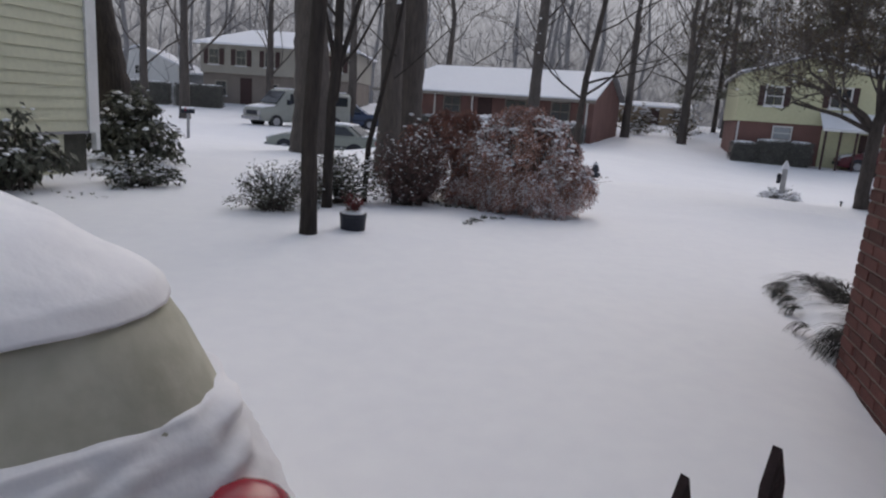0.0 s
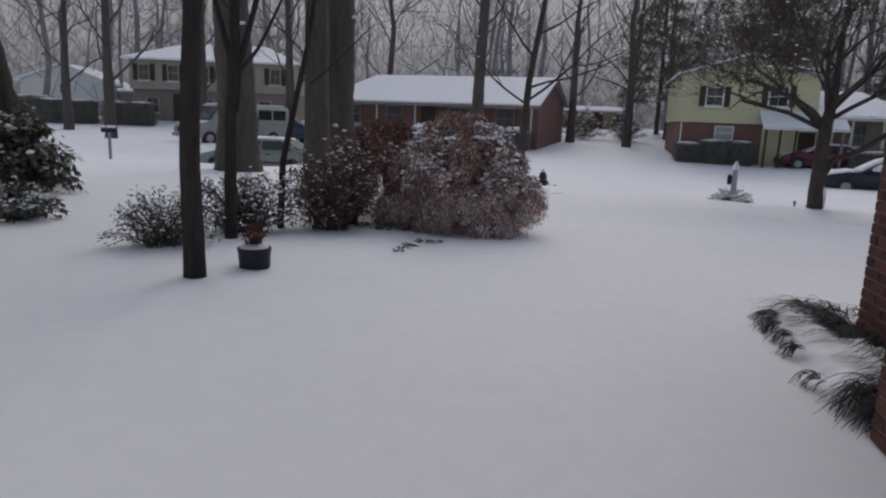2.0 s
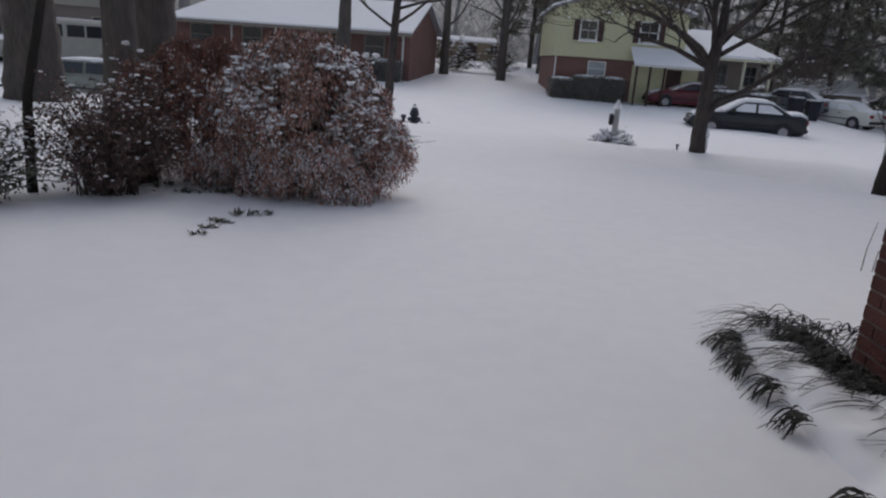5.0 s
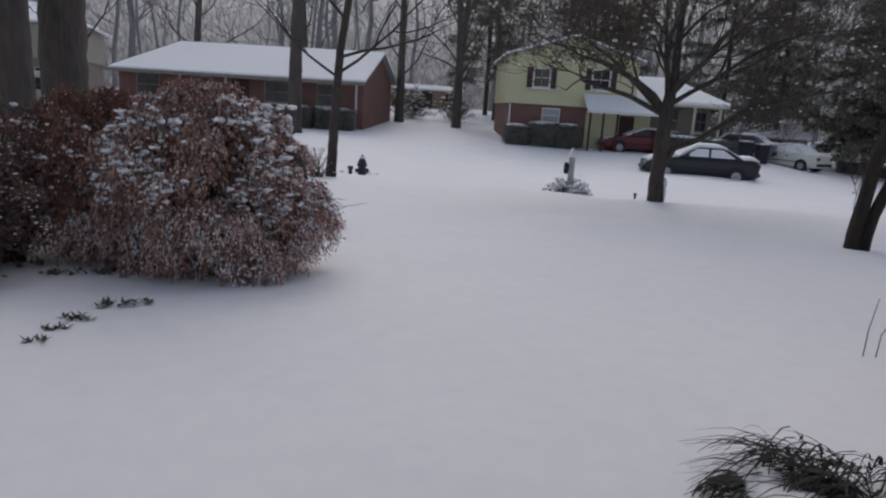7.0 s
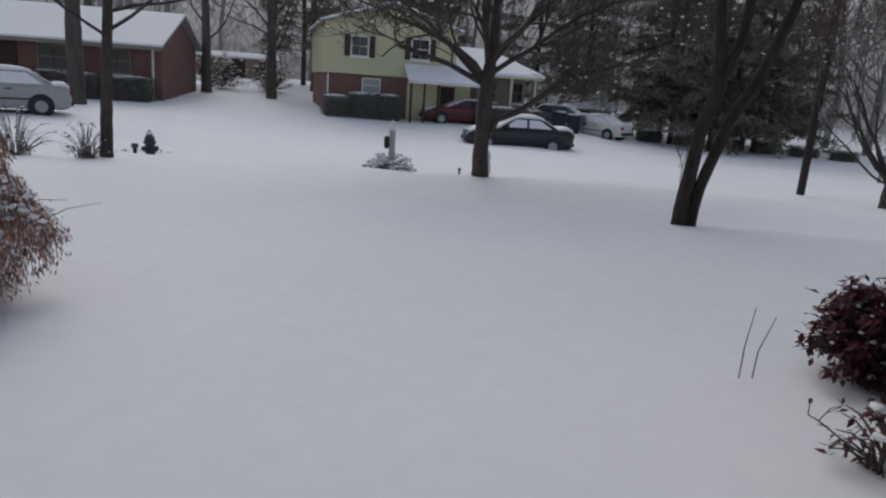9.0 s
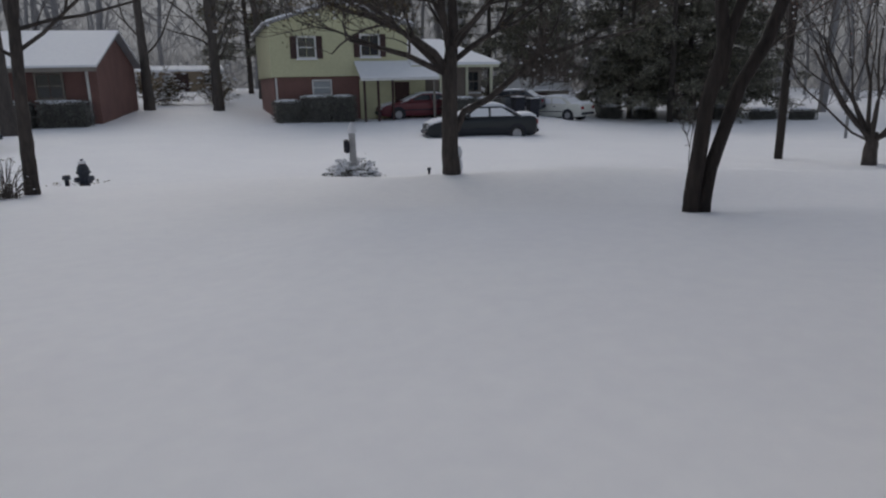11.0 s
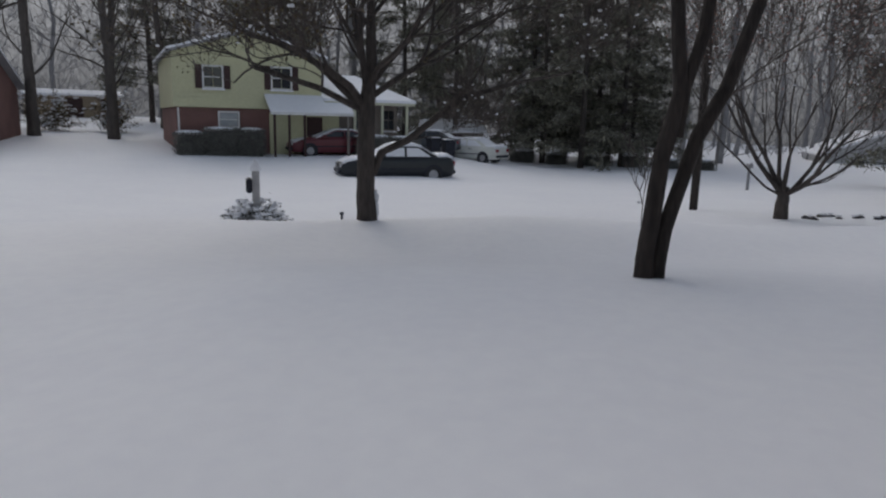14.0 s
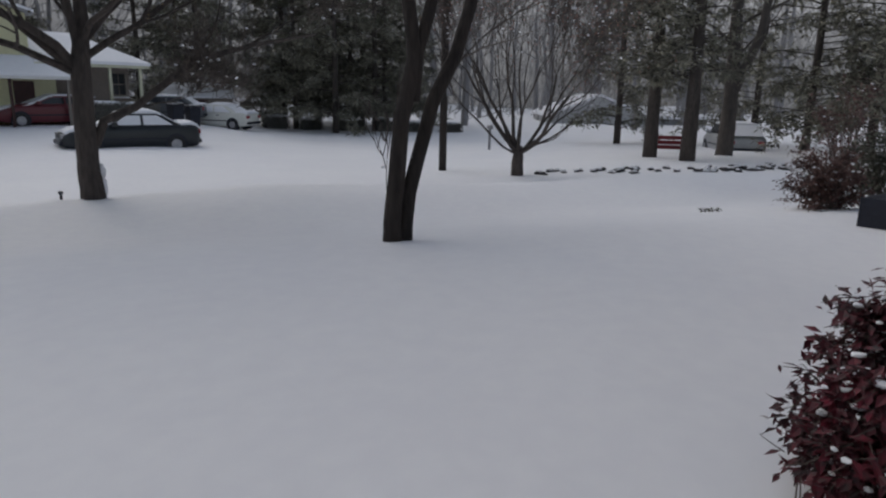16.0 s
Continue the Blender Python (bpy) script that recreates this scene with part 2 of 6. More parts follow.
# ---- ground: one sheet of snow to the horizon ----
def build_ground():
    xs = sorted({*np.linspace(-12, 30, 169), *np.linspace(30, 42, 31), *np.linspace(-70, 100, 60), -1500, -500, -160, 180, 500, 1500})
    ys = sorted({*np.linspace(-2, 26, 113), *np.linspace(26, 48, 56), *np.linspace(-60, 130, 60), -1500, -500, -150, 220, 600, 1500})
    s = Soup()
    for y in ys:
        for x in xs:
            z = ground_z(x, y)
            z += 0.03 * noise.noise((x * 0.35, y * 0.35, 0)) + 0.015 * noise.noise((x * 1.4, y * 1.4, 3))
            # wind scour beside the house wall
            z -= 0.08 * math.exp(-(((x - 2.35) * 0.95 - (y - 3.6) * 0.32) ** 2) / 0.05) * math.exp(-((y - 3.0) ** 2) / 1.2)
            s.v.append((x, y, z))
    w = len(xs)
    s.f = [(j * w + i, j * w + i + 1, (j + 1) * w + i + 1, (j + 1) * w + i) for j in range(len(ys) - 1) for i in range(w - 1)]
    ob = new("ground", mesh_of("ground", s, SNOW, True))
    tagged(ob, "smooth untouched fresh snow over lawn, bank and street", "ground", "", "structure")


build_ground()


# ---- far woods ----
def backdrop():
    m = bpy.data.materials.new("self_lit_woods")
    m.use_nodes = True
    n, l = m.node_tree.nodes, m.node_tree.links
    for q in list(n):
        n.remove(q)
    out = n.new("ShaderNodeOutputMaterial")
    # the sheet glows by itself: woods and mist are painted as emission
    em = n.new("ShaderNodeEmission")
    tc = n.new("ShaderNodeTexCoord")
    mp = n.new("ShaderNodeMapping")
    mp.inputs["Scale"].default_value = (0.75, 0.75, 0.28)
    l.new(tc.outputs["Object"], mp.inputs[0])
    ns = n.new("ShaderNodeTexNoise")
    ns.inputs["Scale"].default_value = 1.6
    ns.inputs["Detail"].default_value = 12
    ns.inputs["Roughness"].default_value = 0.78
    ns.inputs["Distortion"].default_value = 1.2
    l.new(mp.outputs[0], ns.inputs["Vector"])
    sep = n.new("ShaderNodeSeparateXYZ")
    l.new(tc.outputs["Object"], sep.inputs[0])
    # painted brightening with height, from dim woods up to pale sky
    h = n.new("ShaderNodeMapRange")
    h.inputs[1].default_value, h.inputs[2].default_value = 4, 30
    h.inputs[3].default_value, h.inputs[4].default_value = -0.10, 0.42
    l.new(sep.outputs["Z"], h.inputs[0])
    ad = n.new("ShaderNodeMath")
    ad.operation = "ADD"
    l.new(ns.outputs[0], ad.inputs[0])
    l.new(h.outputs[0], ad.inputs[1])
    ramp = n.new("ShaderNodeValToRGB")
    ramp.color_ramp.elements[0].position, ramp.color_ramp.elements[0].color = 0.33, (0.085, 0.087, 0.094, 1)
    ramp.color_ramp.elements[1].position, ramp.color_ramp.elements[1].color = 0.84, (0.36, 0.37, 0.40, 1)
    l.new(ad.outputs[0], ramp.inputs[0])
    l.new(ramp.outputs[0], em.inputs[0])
    l.new(em.outputs[0], out.inputs[0])
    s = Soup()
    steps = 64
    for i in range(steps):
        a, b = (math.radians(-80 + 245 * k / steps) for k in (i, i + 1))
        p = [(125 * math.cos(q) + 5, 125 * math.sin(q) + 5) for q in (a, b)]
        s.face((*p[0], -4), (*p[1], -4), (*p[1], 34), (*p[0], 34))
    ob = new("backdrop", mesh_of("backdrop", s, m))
    tagged(ob, "self-lit sheet painted with misty grey winter woods beyond the houses", "backdrop", "", "structure")


backdrop()


def grow(limb, twig, tips, p, d, length, r, depth, rnd, spread=0.65, kids=3, up=0.10, wob=0.12, rmin=0.010, shrink=0.70):
    """A branch and, to a depth, the branches on it."""
    p, d = Vector(p), Vector(d).normalized()
    n = 5 if depth > 1 else 3
    pts, rad = [p.copy()], [r]
    for i in range(n):
        d = (d + Vector((rnd.uniform(-wob, wob), rnd.uniform(-wob, wob), rnd.uniform(-wob, wob) + up / n))).normalized()
        p = p + d * length / n
        pts.append(p.copy())
        rad.append(r * (1 - 0.5 * (i + 1) / n))
    big = r > rmin
    (limb if big else twig).tube(pts, rad, 6 if r > 0.05 else 4 if big else 3, cap=r > 0.05)
    tips.append((pts[-1], d.copy(), depth))
    if depth > 0:
        for i in range(kids):
            f = 1.0 if i == 0 else rnd.uniform(0.3, 0.95)
            k = min(n, max(1, round(f * n)))
            ax = d.orthogonal().normalized()
            ax.rotate(Matrix.Rotation(rnd.uniform(0, 2 * math.pi), 3, d))
            nd = d.copy()
            nd.rotate(Matrix.Rotation(spread * rnd.uniform(0.45, 1.2) * (0.5 if i == 0 else 1.0), 3, ax))
            if nd.z < -0.08:
                nd.z *= -0.35
            grow(limb, twig, tips, pts[k], nd, length * shrink * rnd.uniform(0.8, 1.15), max(0.0050, rad[k] * rnd.uniform(0.5, 0.72)), depth - 1, rnd, spread, kids, up, wob, rmin, shrink)


def far_woods():
    rnd = random.Random(5)
    limb, twig = Soup(), Soup()
    for i in range(135):
        a = radians(rnd.uniform(-12, 140))
        dist = rnd.uniform(56, 110)
        x, y = 3 + dist * math.cos(a), 5 + dist * math.sin(a)
        z, h, r = ground_z(x, y) - 0.1, rnd.uniform(13, 20), rnd.uniform(0.14, 0.34)
        lean = (rnd.uniform(-0.06, 0.06), rnd.uniform(-0.06, 0.06), 1)
        pts = [Vector((x, y, z)) + Vector(lean) * h * k / 4 + Vector((rnd.uniform(-0.45, 0.45), rnd.uniform(-0.45, 0.45), 0)) * (k > 0) for k in range(5)]
        limb.tube(pts, [r, r * 0.85, r * 0.7, r * 0.5, r * 0.2], 5, False)
        for j in range(7):
            k = rnd.uniform(0.2, 1)
            p = pts[0].lerp(pts[4], k)
            b = rnd.uniform(0, 6.28)
            grow(limb, twig, [], p, (math.cos(b), math.sin(b), rnd.uniform(0.2, 0.9)), (1.15 - k * 0.6) * rnd.uniform(2, 4.2), r * 0.3, 3, rnd, 0.75, 3, 0.2, 0.2, 0.03)
    # fine upright brush and crowns that fill the woods
    for i in range(11000):
        a, dist = radians(rnd.uniform(-14, 142)), rnd.uniform(58, 112)
        p = Vector((3 + dist * math.cos(a), 5 + dist * math.sin(a), 0))
        p.z = ground_z(p.x, p.y) + rnd.uniform(0, 1) ** 1.2 * 15
        d = Vector((rnd.gauss(0, 0.7), rnd.gauss(0, 0.7), rnd.uniform(0.3, 1.4))).normalized()
        L = rnd.uniform(1.2, 4.2)
        m = p + d * L * 0.5 + Vector((rnd.gauss(0, 0.15), rnd.gauss(0, 0.15), 0.1))
        r = rnd.uniform(0.02, 0.055)
        twig.tube([p, m, m + (d + Vector((rnd.gauss(0, 0.3), rnd.gauss(0, 0.3), 0.25))) * L * 0.5], [r, r * 0.7, r * 0.3], 3, False)
    ob = new("far_trees", mesh_of("far_trees", limb, TWIG_HAZED))
    tagged(ob, "tall bare winter trees of the woods behind the houses, paled by painted haze", "trees", "", "stuff")
    ob2 = new("far_branches", mesh_of("far_branches", twig, TWIG_HAZED))
    tagged(ob2, "fine bare branches of the far woods, paled by painted haze", "branches", "", "stuff")


far_woods()


# ---- houses ----
def window(parent, x0, x1, z0, z1, y=0.0, shutters=0.0, cols=2, material=WHITE, pane=None):
    """A framed pane standing proud of a wall whose outside faces -y."""
    w = thing("window", pose(0, y, 0), "", "")
    w.parent = parent
    f = Soup()
    t = 0.07
    for b in ((x0 - t, x0, z0 - t, z1 + t), (x1, x1 + t, z0 - t, z1 + t), (x0, x1, z1, z1 + t), (x0, x1, z0 - t, z0)):
        f.box(b[0], b[1], -0.06, 0.02, b[2], b[3])
    part("frame", f, material, w)
    boxpart("sill", (x0 - 0.12, x1 + 0.12, -0.13, -0.065, z0 - 0.13, z0 - 0.075), SNOWCAP, w, "snow lying on the sill")
    mz = (z0 + z1) / 2
    g = Soup()
    for i in range(cols):
        a = x0 + (x1 - x0) * i / cols
        b = x0 + (x1 - x0) * (i + 1) / cols
        for lo, hi in ((z0, mz), (mz, z1)):
            g.box(a + 0.02, b - 0.02, -0.025, 0.0, lo + 0.02, hi - 0.02)
    part("pane", g, pane or GLASS, w)
    mu = Soup()
    mu.box(x0, x1, -0.04, 0.0, mz - 0.02, mz + 0.02)
    part("mullion", mu, material, w)
    for side, a in ((0, x0 - t - shutters - 0.01), (1, x1 + t + 0.01)):
        if shutters:
            s = Soup()
            s.box(a, a + shutters, -0.05, -0.003, z0 - t, z1 + t)
            for k in range(6):
                zz = z0 + (z1 - z0) * (k + 0.15) / 6
                s.box(a + 0.03, a + shutters - 0.03, -0.065, -0.051, zz, zz + (z1 - z0) * 0.1)
            part("shutter", s, SHUTTER, w, "dark red louvred shutter")
    return w


def siding(parent, name, x0, x1, z0, z1, step, material, y=0.0, peak=None):
    """Lapped boards; with a peak (x, z) they fill the gable above z1 too."""
    boards = []
    z = z0
    top = peak[1] if peak else z1
    while z < top - 0.02:
        zt = min(z + step, top)
        a, b = x0, x1
        if peak and z > z1:
            k = (z - z1) / (peak[1] - z1)
            a, b = x0 + (peak[0] - x0) * k, x1 + (peak[0] - x1) * k
        s = Soup()
        s.face((a, y - 0.025, z), (b, y - 0.025, z), (b, y - 0.004, zt), (a, y - 0.004, zt))
        s.face((a, y, z), (b, y, z), (b, y - 0.025, z), (a, y - 0.025, z))
        boards.append(part("board", s, material, parent, fix=False))
        z += step
    return boards


def slab_roof(parent, name, quad, thick, label, material=SNOWCAP):
    s = Soup()
    q = [Vector(p) for p in quad]
    up = Vector((0, 0, thick))
    n = len(q)
    for f in ([*reversed(q)], [p + up for p in q]):
        s.face(*f)
    for i in range(n):
        a, b = q[i], q[(i + 1) % n]
        s.face(a, b, b + up, a + up)
    return part(name, s, material, parent, label)


def yellow_house():
    bx, by = 17.62, 35.85
    h = thing("yellow_house", pose(bx, by, -0.55, 0, 0, -21.6) @ Matrix.Diagonal((0.955, 1, 0.985, 1)), "two-storey house with yellow siding over red brick and snowy roofs", "house")
    z = 0.55
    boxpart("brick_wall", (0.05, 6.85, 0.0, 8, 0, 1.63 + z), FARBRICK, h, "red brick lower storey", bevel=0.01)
    up = Soup()
    up.prism([(-0.05, 1.63 + z), (6.95, 1.63 + z), (6.95, 4.02 + z), (3.45, 5.0 + z), (-0.05, 4.02 + z)], -0.12, 8)
    part("upper_wall", up, YELLOW, h, "pale yellow upper storey")
    siding(h, "siding", -0.05, 6.95, 1.65 + z, 3.98 + z, 0.22, YELLOW, -0.13, (3.45, 4.98 + z))
    for a, b in (((-0.28, 3.97 + z), (3.45, 5.08 + z)), ((3.45, 5.08 + z), (7.2, 3.97 + z))):
        q = [(a[0], -0.5, a[1]), (b[0], -0.5, b[1]), (b[0], 8.4, b[1]), (a[0], 8.4, a[1])]
        slab_roof(h, "roof", q, 0.10, "dark roof edge", GREY)
        slab_roof(h, "roof_snow", [(x, y, zz + 0.104) for x, y, zz in q], 0.10, "snow on the roof")
    window(h, 1.33, 2.15, 2.55 + z, 3.45 + z, -0.16, 0.3)
    window(h, 4.5, 5.4, 2.6 + z, 3.55 + z, -0.16, 0.3)
    window(h, 2.0, 2.85, 0.80 + z, 1.42 + z, -0.01, cols=1, pane=PALEGLASS)
    boxpart("downspout", (0.12, 0.20, -0.1, -0.02, 0, 1.6 + z), WHITE, h, "white downspout")
    # porch with a lean-to roof, posts and a yellow wall
    porch = thing("porch", pose(0, 0, 0), "", "")
    porch.parent = h
    boxpart("porch_wall", (4.35, 7.9, -0.08, -0.005, 0, 1.45 + z), YELLOW, porch, "yellow wall under the porch")
    slab_roof(porch, "porch_roof", [(4.1, -1.5, 1.45 + z), (8.2, -1.5, 1.45 + z), (8.2, -0.17, 2.25 + z), (4.1, -0.17, 2.25 + z)], 0.1, "snow-covered lean-to roof")
    boxpart("fascia", (4.1, 8.2, -1.54, -1.505, 1.38 + z, 1.5 + z), WHITE, porch)
    for x in (4.3, 5.0, 5.75, 7.95):
        boxpart("post", (x - 0.05, x + 0.05, -1.4, -1.3, 0, 1.45 + z), SHUTTER if x < 6 else TRIM, porch)
    boxpart("door", (6.2, 7.0, -0.13, -0.085, 0, 1.3 + z), SHUTTER, porch, "dark front door")
    # one-storey wing
    wing = thing("wing", pose(0, 0, 0), "", "")
    wing.parent = h
    boxpart("wing_wall", (6.86, 11.4, 0.6, 7.8, 0, 2.1 + z), BROWNBRICK, wing, "brown brick wing set back under the eaves")
    e, r = 2.1 + z, 3.5 + z
    q = {"roof_front": [(6.95, -0.7, e), (11.95, -0.7, e), (10.1, 3.6, r), (6.95, 3.6, r)], "roof_end": [(11.95, -0.7, e), (11.95, 8.2, e), (10.1, 3.6, r)], "roof_back": [(11.95, 8.2, e), (6.95, 8.2, e), (6.95, 3.6, r), (10.1, 3.6, r)]}
    for k, pts in q.items():
        slab_roof(wing, k, pts, 0.13, "snow-covered roof slope")
    for x in (9.0, 10.6):
        window(wing, x, x + 0.6, 0.75 + z, 1.75 + z, 0.58, material=TRIM)
    for x in (8.6, 10.1, 11.5):
        boxpart("porch_post", (x - 0.06, x + 0.06, -0.55, -0.43, 0, 2.08 + z), CREAM, wing, "pale post under the eaves")
    boxpart("eaves_board", (6.95, 11.9, -0.70, -0.66, 1.97 + z, 2.09 + z), CREAM, wing, "pale board along the eaves")


yellow_house()


def ranch_house():
    bz = -0.35
    h = thing("ranch_house", pose(10.6, 38.3, bz, 0, 0, -28), "long low red brick ranch house with a snow-covered roof", "house")
    z = -bz
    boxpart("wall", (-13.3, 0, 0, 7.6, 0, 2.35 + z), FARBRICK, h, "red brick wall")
    g = Soup()
    k = len(g.v)
    g.v += [(-0.01, 0, 2.35 + z), (-0.01, 7.6, 2.35 + z), (-0.01, 3.8, 3.75 + z), (-0.25, 0, 2.35 + z), (-0.25, 7.6, 2.35 + z), (-0.25, 3.8, 3.75 + z)]
    g.f += [(0, 1, 2), (5, 4, 3), (0, 2, 5, 3), (2, 1, 4, 5), (1, 0, 3, 4)]
    part("gable", g, FARBRICK, h, "brick gable end")
    e, r = 2.28 + z, 3.82 + z
    front = [(-13.2, -1.05, e - 0.2), (0.3, -1.05, e - 0.2), (0.3, 3.8, r), (-11.7, 3.8, r)]
    back = [(0.3, 8.1, e), (-13.8, 8.1, e), (-11.7, 3.8, r), (0.3, 3.8, r)]
    end = [(-13.8, 8.1, e), (-13.2, -1.05, e - 0.2), (-11.7, 3.8, r)]
    for name, q in (("roof_front", front), ("roof_back", back), ("roof_end", end)):
        slab_roof(h, name, q, 0.05, "dark roof edge", GREY)
        slab_roof(h, "roof_snow", [(x, y, zz + 0.054) for x, y, zz in q], 0.09, "snow lying on the roof")
    boxpart("fascia", (-13.8, 0.3, -1.09, -1.055, e - 0.32, e - 0.17), TRIM, h)
    for x in (-0.42, -7.4, -9.9):
        boxpart("downspout", (x, x + 0.09, -0.1, -0.01, 0.1, e), WHITE, h, "white downspout")
    for x0, x1 in ((-2.4, -1.4), (-5.2, -4.0), (-9.2, -8.2), (-12.2, -11.0)):
        window(h, x0, x1, 0.9 + z, 1.9 + z, -0.01, 0.0, material=TRIM)
    boxpart("door", (-7.0, -6.1, -0.05, -0.005, 0.1, 1.95 + z), SHUTTER, h, "dark front door")


ranch_house()


def brown_house():
    bz = 0.3
    h = thing("brown_house", pose(-17, 55, bz, 0, 0, -5), "two-storey brown brick house with tan upper siding and hip roof", "house")
    z = -bz
    boxpart("brick_wall", (1.4, 13.2, 0, 8, 0, 2.6 + z), BROWNBRICK, h, "brown brick lower storey")
    boxpart("upper_wall", (1.3, 13.3, -0.25, 8.2, 2.604 + z, 4.75 + z), TAN_SIDING, h, "tan upper storey")
    siding(h, "siding", 1.3, 13.3, 2.62 + z, 4.7 + z, 0.24, TAN_SIDING, -0.26)
    e, r = 4.7 + z, 6.2 + z
    a, b, c, d = (0.9, -0.8, e), (13.7, -0.8, e), (13.7, 8.8, e), (0.9, 8.8, e)
    p, q = (4.2, 4, r), (10.4, 4, r)
    for pts in ((a, b, q, p), (b, c, q), (c, d, p, q), (d, a, p)):
        slab_roof(h, "roof", pts, 0.14, "snow-dusted roof slope")
    for x in (2.0, 4.1, 6.3, 9.2, 11.5):
        window(h, x, x + 0.7, 3.3 + z, 4.35 + z, -0.29, 0.35, material=TAN_SIDING)
    for x in (2.4, 6.4, 10.6):
        window(h, x, x + 0.8, 1.0 + z, 2.0 + z, -0.01, material=TAN_SIDING)
    boxpart("door", (4.3, 5.2, -0.05, -0.005, 0, 2.05), SHUTTER, h, "dark front door")


brown_house()


def white_house():
    h = thing("white_house", pose(-26.5, 62, 0.55, 0, 0, 4), "small white sided house with snowy roof", "house")
    s = Soup()
    s.prism([(0, 0), (6.6, 0), (6.6, 2.6), (3.3, 3.9), (0, 2.6)], 0, 8)
    part("wall", s, WHITE, h, "white sided wall")
    siding(h, "siding", 0, 6.6, 0.1, 2.6, 0.2, WHITE, -0.01, (3.3, 3.85))
    for a, b in (((-0.4, 2.5), (3.3, 4.0)), ((3.3, 4.0), (7.0, 2.5))):
        slab_roof(h, "roof", [(a[0], -0.4, a[1]), (b[0], -0.4, b[1]), (b[0], 8.4, b[1]), (a[0], 8.4, a[1])], 0.15, "snow-covered roof")
    window(h, 3.0, 3.6, 1.7, 2.4, -0.05)
    boxpart("side_wing", (6.65, 10.5, 1.0, 6, 0, 2.0), GREY, h, "grey low wing")
    slab_roof(h, "wing_roof", [(6.62, 0.6, 1.95), (10.8, 0.6, 1.95), (10.8, 6.4, 2.6), (6.62, 6.4, 2.6)], 0.15, "snow-covered wing roof")


white_house()


def shed(x, y, rz, w, d, eave, ridge, wallmat, label):
    """Small gabled outbuilding whose long side faces the street."""
    h = thing("shed", on_ground(x, y, rz, -0.05), label, "shed")
    s = Soup()
    s.prism([(-d / 2, 0), (d / 2, 0), (d / 2, eave), (0, ridge), (-d / 2, eave)], -w / 2, w / 2)
    part("wall", s, wallmat, h, m=pose(0, 0, 0, 0, 0, 90))
    for sg in (-1, 1):
        q = [(-w / 2 - 0.2, sg * (d / 2 + 0.25), eave - 0.08), (w / 2 + 0.2, sg * (d / 2 + 0.25), eave - 0.08), (w / 2 + 0.2, 0, ridge + 0.02), (-w / 2 - 0.2, 0, ridge + 0.02)]
        slab_roof(h, "roof", q, 0.14, "snow-covered roof slope")
    boxpart("door", (-0.5, 0.5, -d / 2 - 0.05, -d / 2 - 0.004, 0.05, eave - 0.2), SHUTTER, h, "dark door")
    window(h, w / 2 - 1.3, w / 2 - 0.6, eave * 0.45, eave * 0.8, -d / 2 - 0.01, material=TRIM)


shed(22.0, 60.0, -15, 6.0, 2.4, 1.6, 1.85, SHEDTAN, "tan wooden house far back with a snowy roof")
shed(38.9, 38.2, -40, 4.0, 3.0, 1.5, 2.2, TRIM, "low brown garden shed with a snowy roof")


def far_house_right():
    h = thing("grey_house", pose(66.5, 20.8, -3.4, 0, 0, -66), "distant grey house with a snowy gable roof", "house")
    s = Soup()
    s.prism([(0, 0), (9, 0), (9, 2.7), (4.5, 4.4), (0, 2.7)], 0, 9)
    part("wall", s, GREYWHITE, h)
    for a, b in (((-0.4, 2.55), (4.5, 4.5)), ((4.5, 4.5), (9.4, 2.55))):
        slab_roof(h, "roof", [(a[0], -0.4, a[1]), (b[0], -0.4, b[1]), (b[0], 9.4, b[1]), (a[0], 9.4, a[1])], 0.2, "snow-covered roof")
    window(h, 2, 3, 1.2, 2.3, -0.05)
    window(h, 6, 7, 1.2, 2.3, -0.05)
    boxpart("garage", (9.01, 15, 0.5, 7, 0, 2.6), GREY, h, "low pale garage")
    slab_roof(h, "garage_roof", [(8.95, 0.1, 2.5), (15.4, 0.1, 2.5), (15.4, 7.4, 3.4), (8.95, 7.4, 3.4)], 0.2, "snow-covered garage roof")


far_house_right()


def cream_house():
    """Neighbour's house beside the drive; local x runs from the near end to the far corner, the outside faces -y."""
    L = 9.0
    h = thing("cream_house", pose(-4.40 - L * 0.242, 10.5 - L * 0.970, 0, 0, 0, 76), "cream lap-sided house side over a painted foundation", "house")
    boxpart("wall_core", (0.0, L, 0.03, 7.0, 0.56, 5.6), CREAM, h)
    boxpart("foundation", (0, L - 0.5, 0.06, 7.0, -0.3, 0.55), CREAM, h, "cream painted foundation wall")
    boxpart("crawl_lattice", (L - 0.49, L - 0.02, 0.10, 6.9, -0.3, 0.55), DARKWELL, h, "dark olive lattice beside the foundation")
    siding(h, "siding", 0, L - 0.10, 0.58, 5.6, 0.15, CREAM, 0.02)
    boxpart("corner_trim", (L - 0.095, L + 0.03, -0.03, 0.06, 0.55, 5.6), WHITE, h, "white corner board")
    boxpart("downspout", (L + 0.04, L + 0.12, -0.02, 0.06, 0.3, 5.6), WHITE, h, "white downspout")
    boxpart("sill_board", (0.0, L, -0.012, 0.019, 0.54, 0.575), GREY, h)
    slab_roof(h, "roof", [(-0.5, -0.5, 5.6), (L + 0.5, -0.5, 5.6), (L + 0.5, 3.5, 7.2), (-0.5, 3.5, 7.2)], 0.15, "snow-covered roof")
    slab_roof(h, "roof", [(-0.5, 3.5, 7.2), (L + 0.5, 3.5, 7.2), (L + 0.5, 7.5, 5.6), (-0.5, 7.5, 5.6)], 0.15, "snow-covered roof")


cream_house()


# ---- brick house that the path rounds ----
DIRX, DIRY = 0.319, 0.948
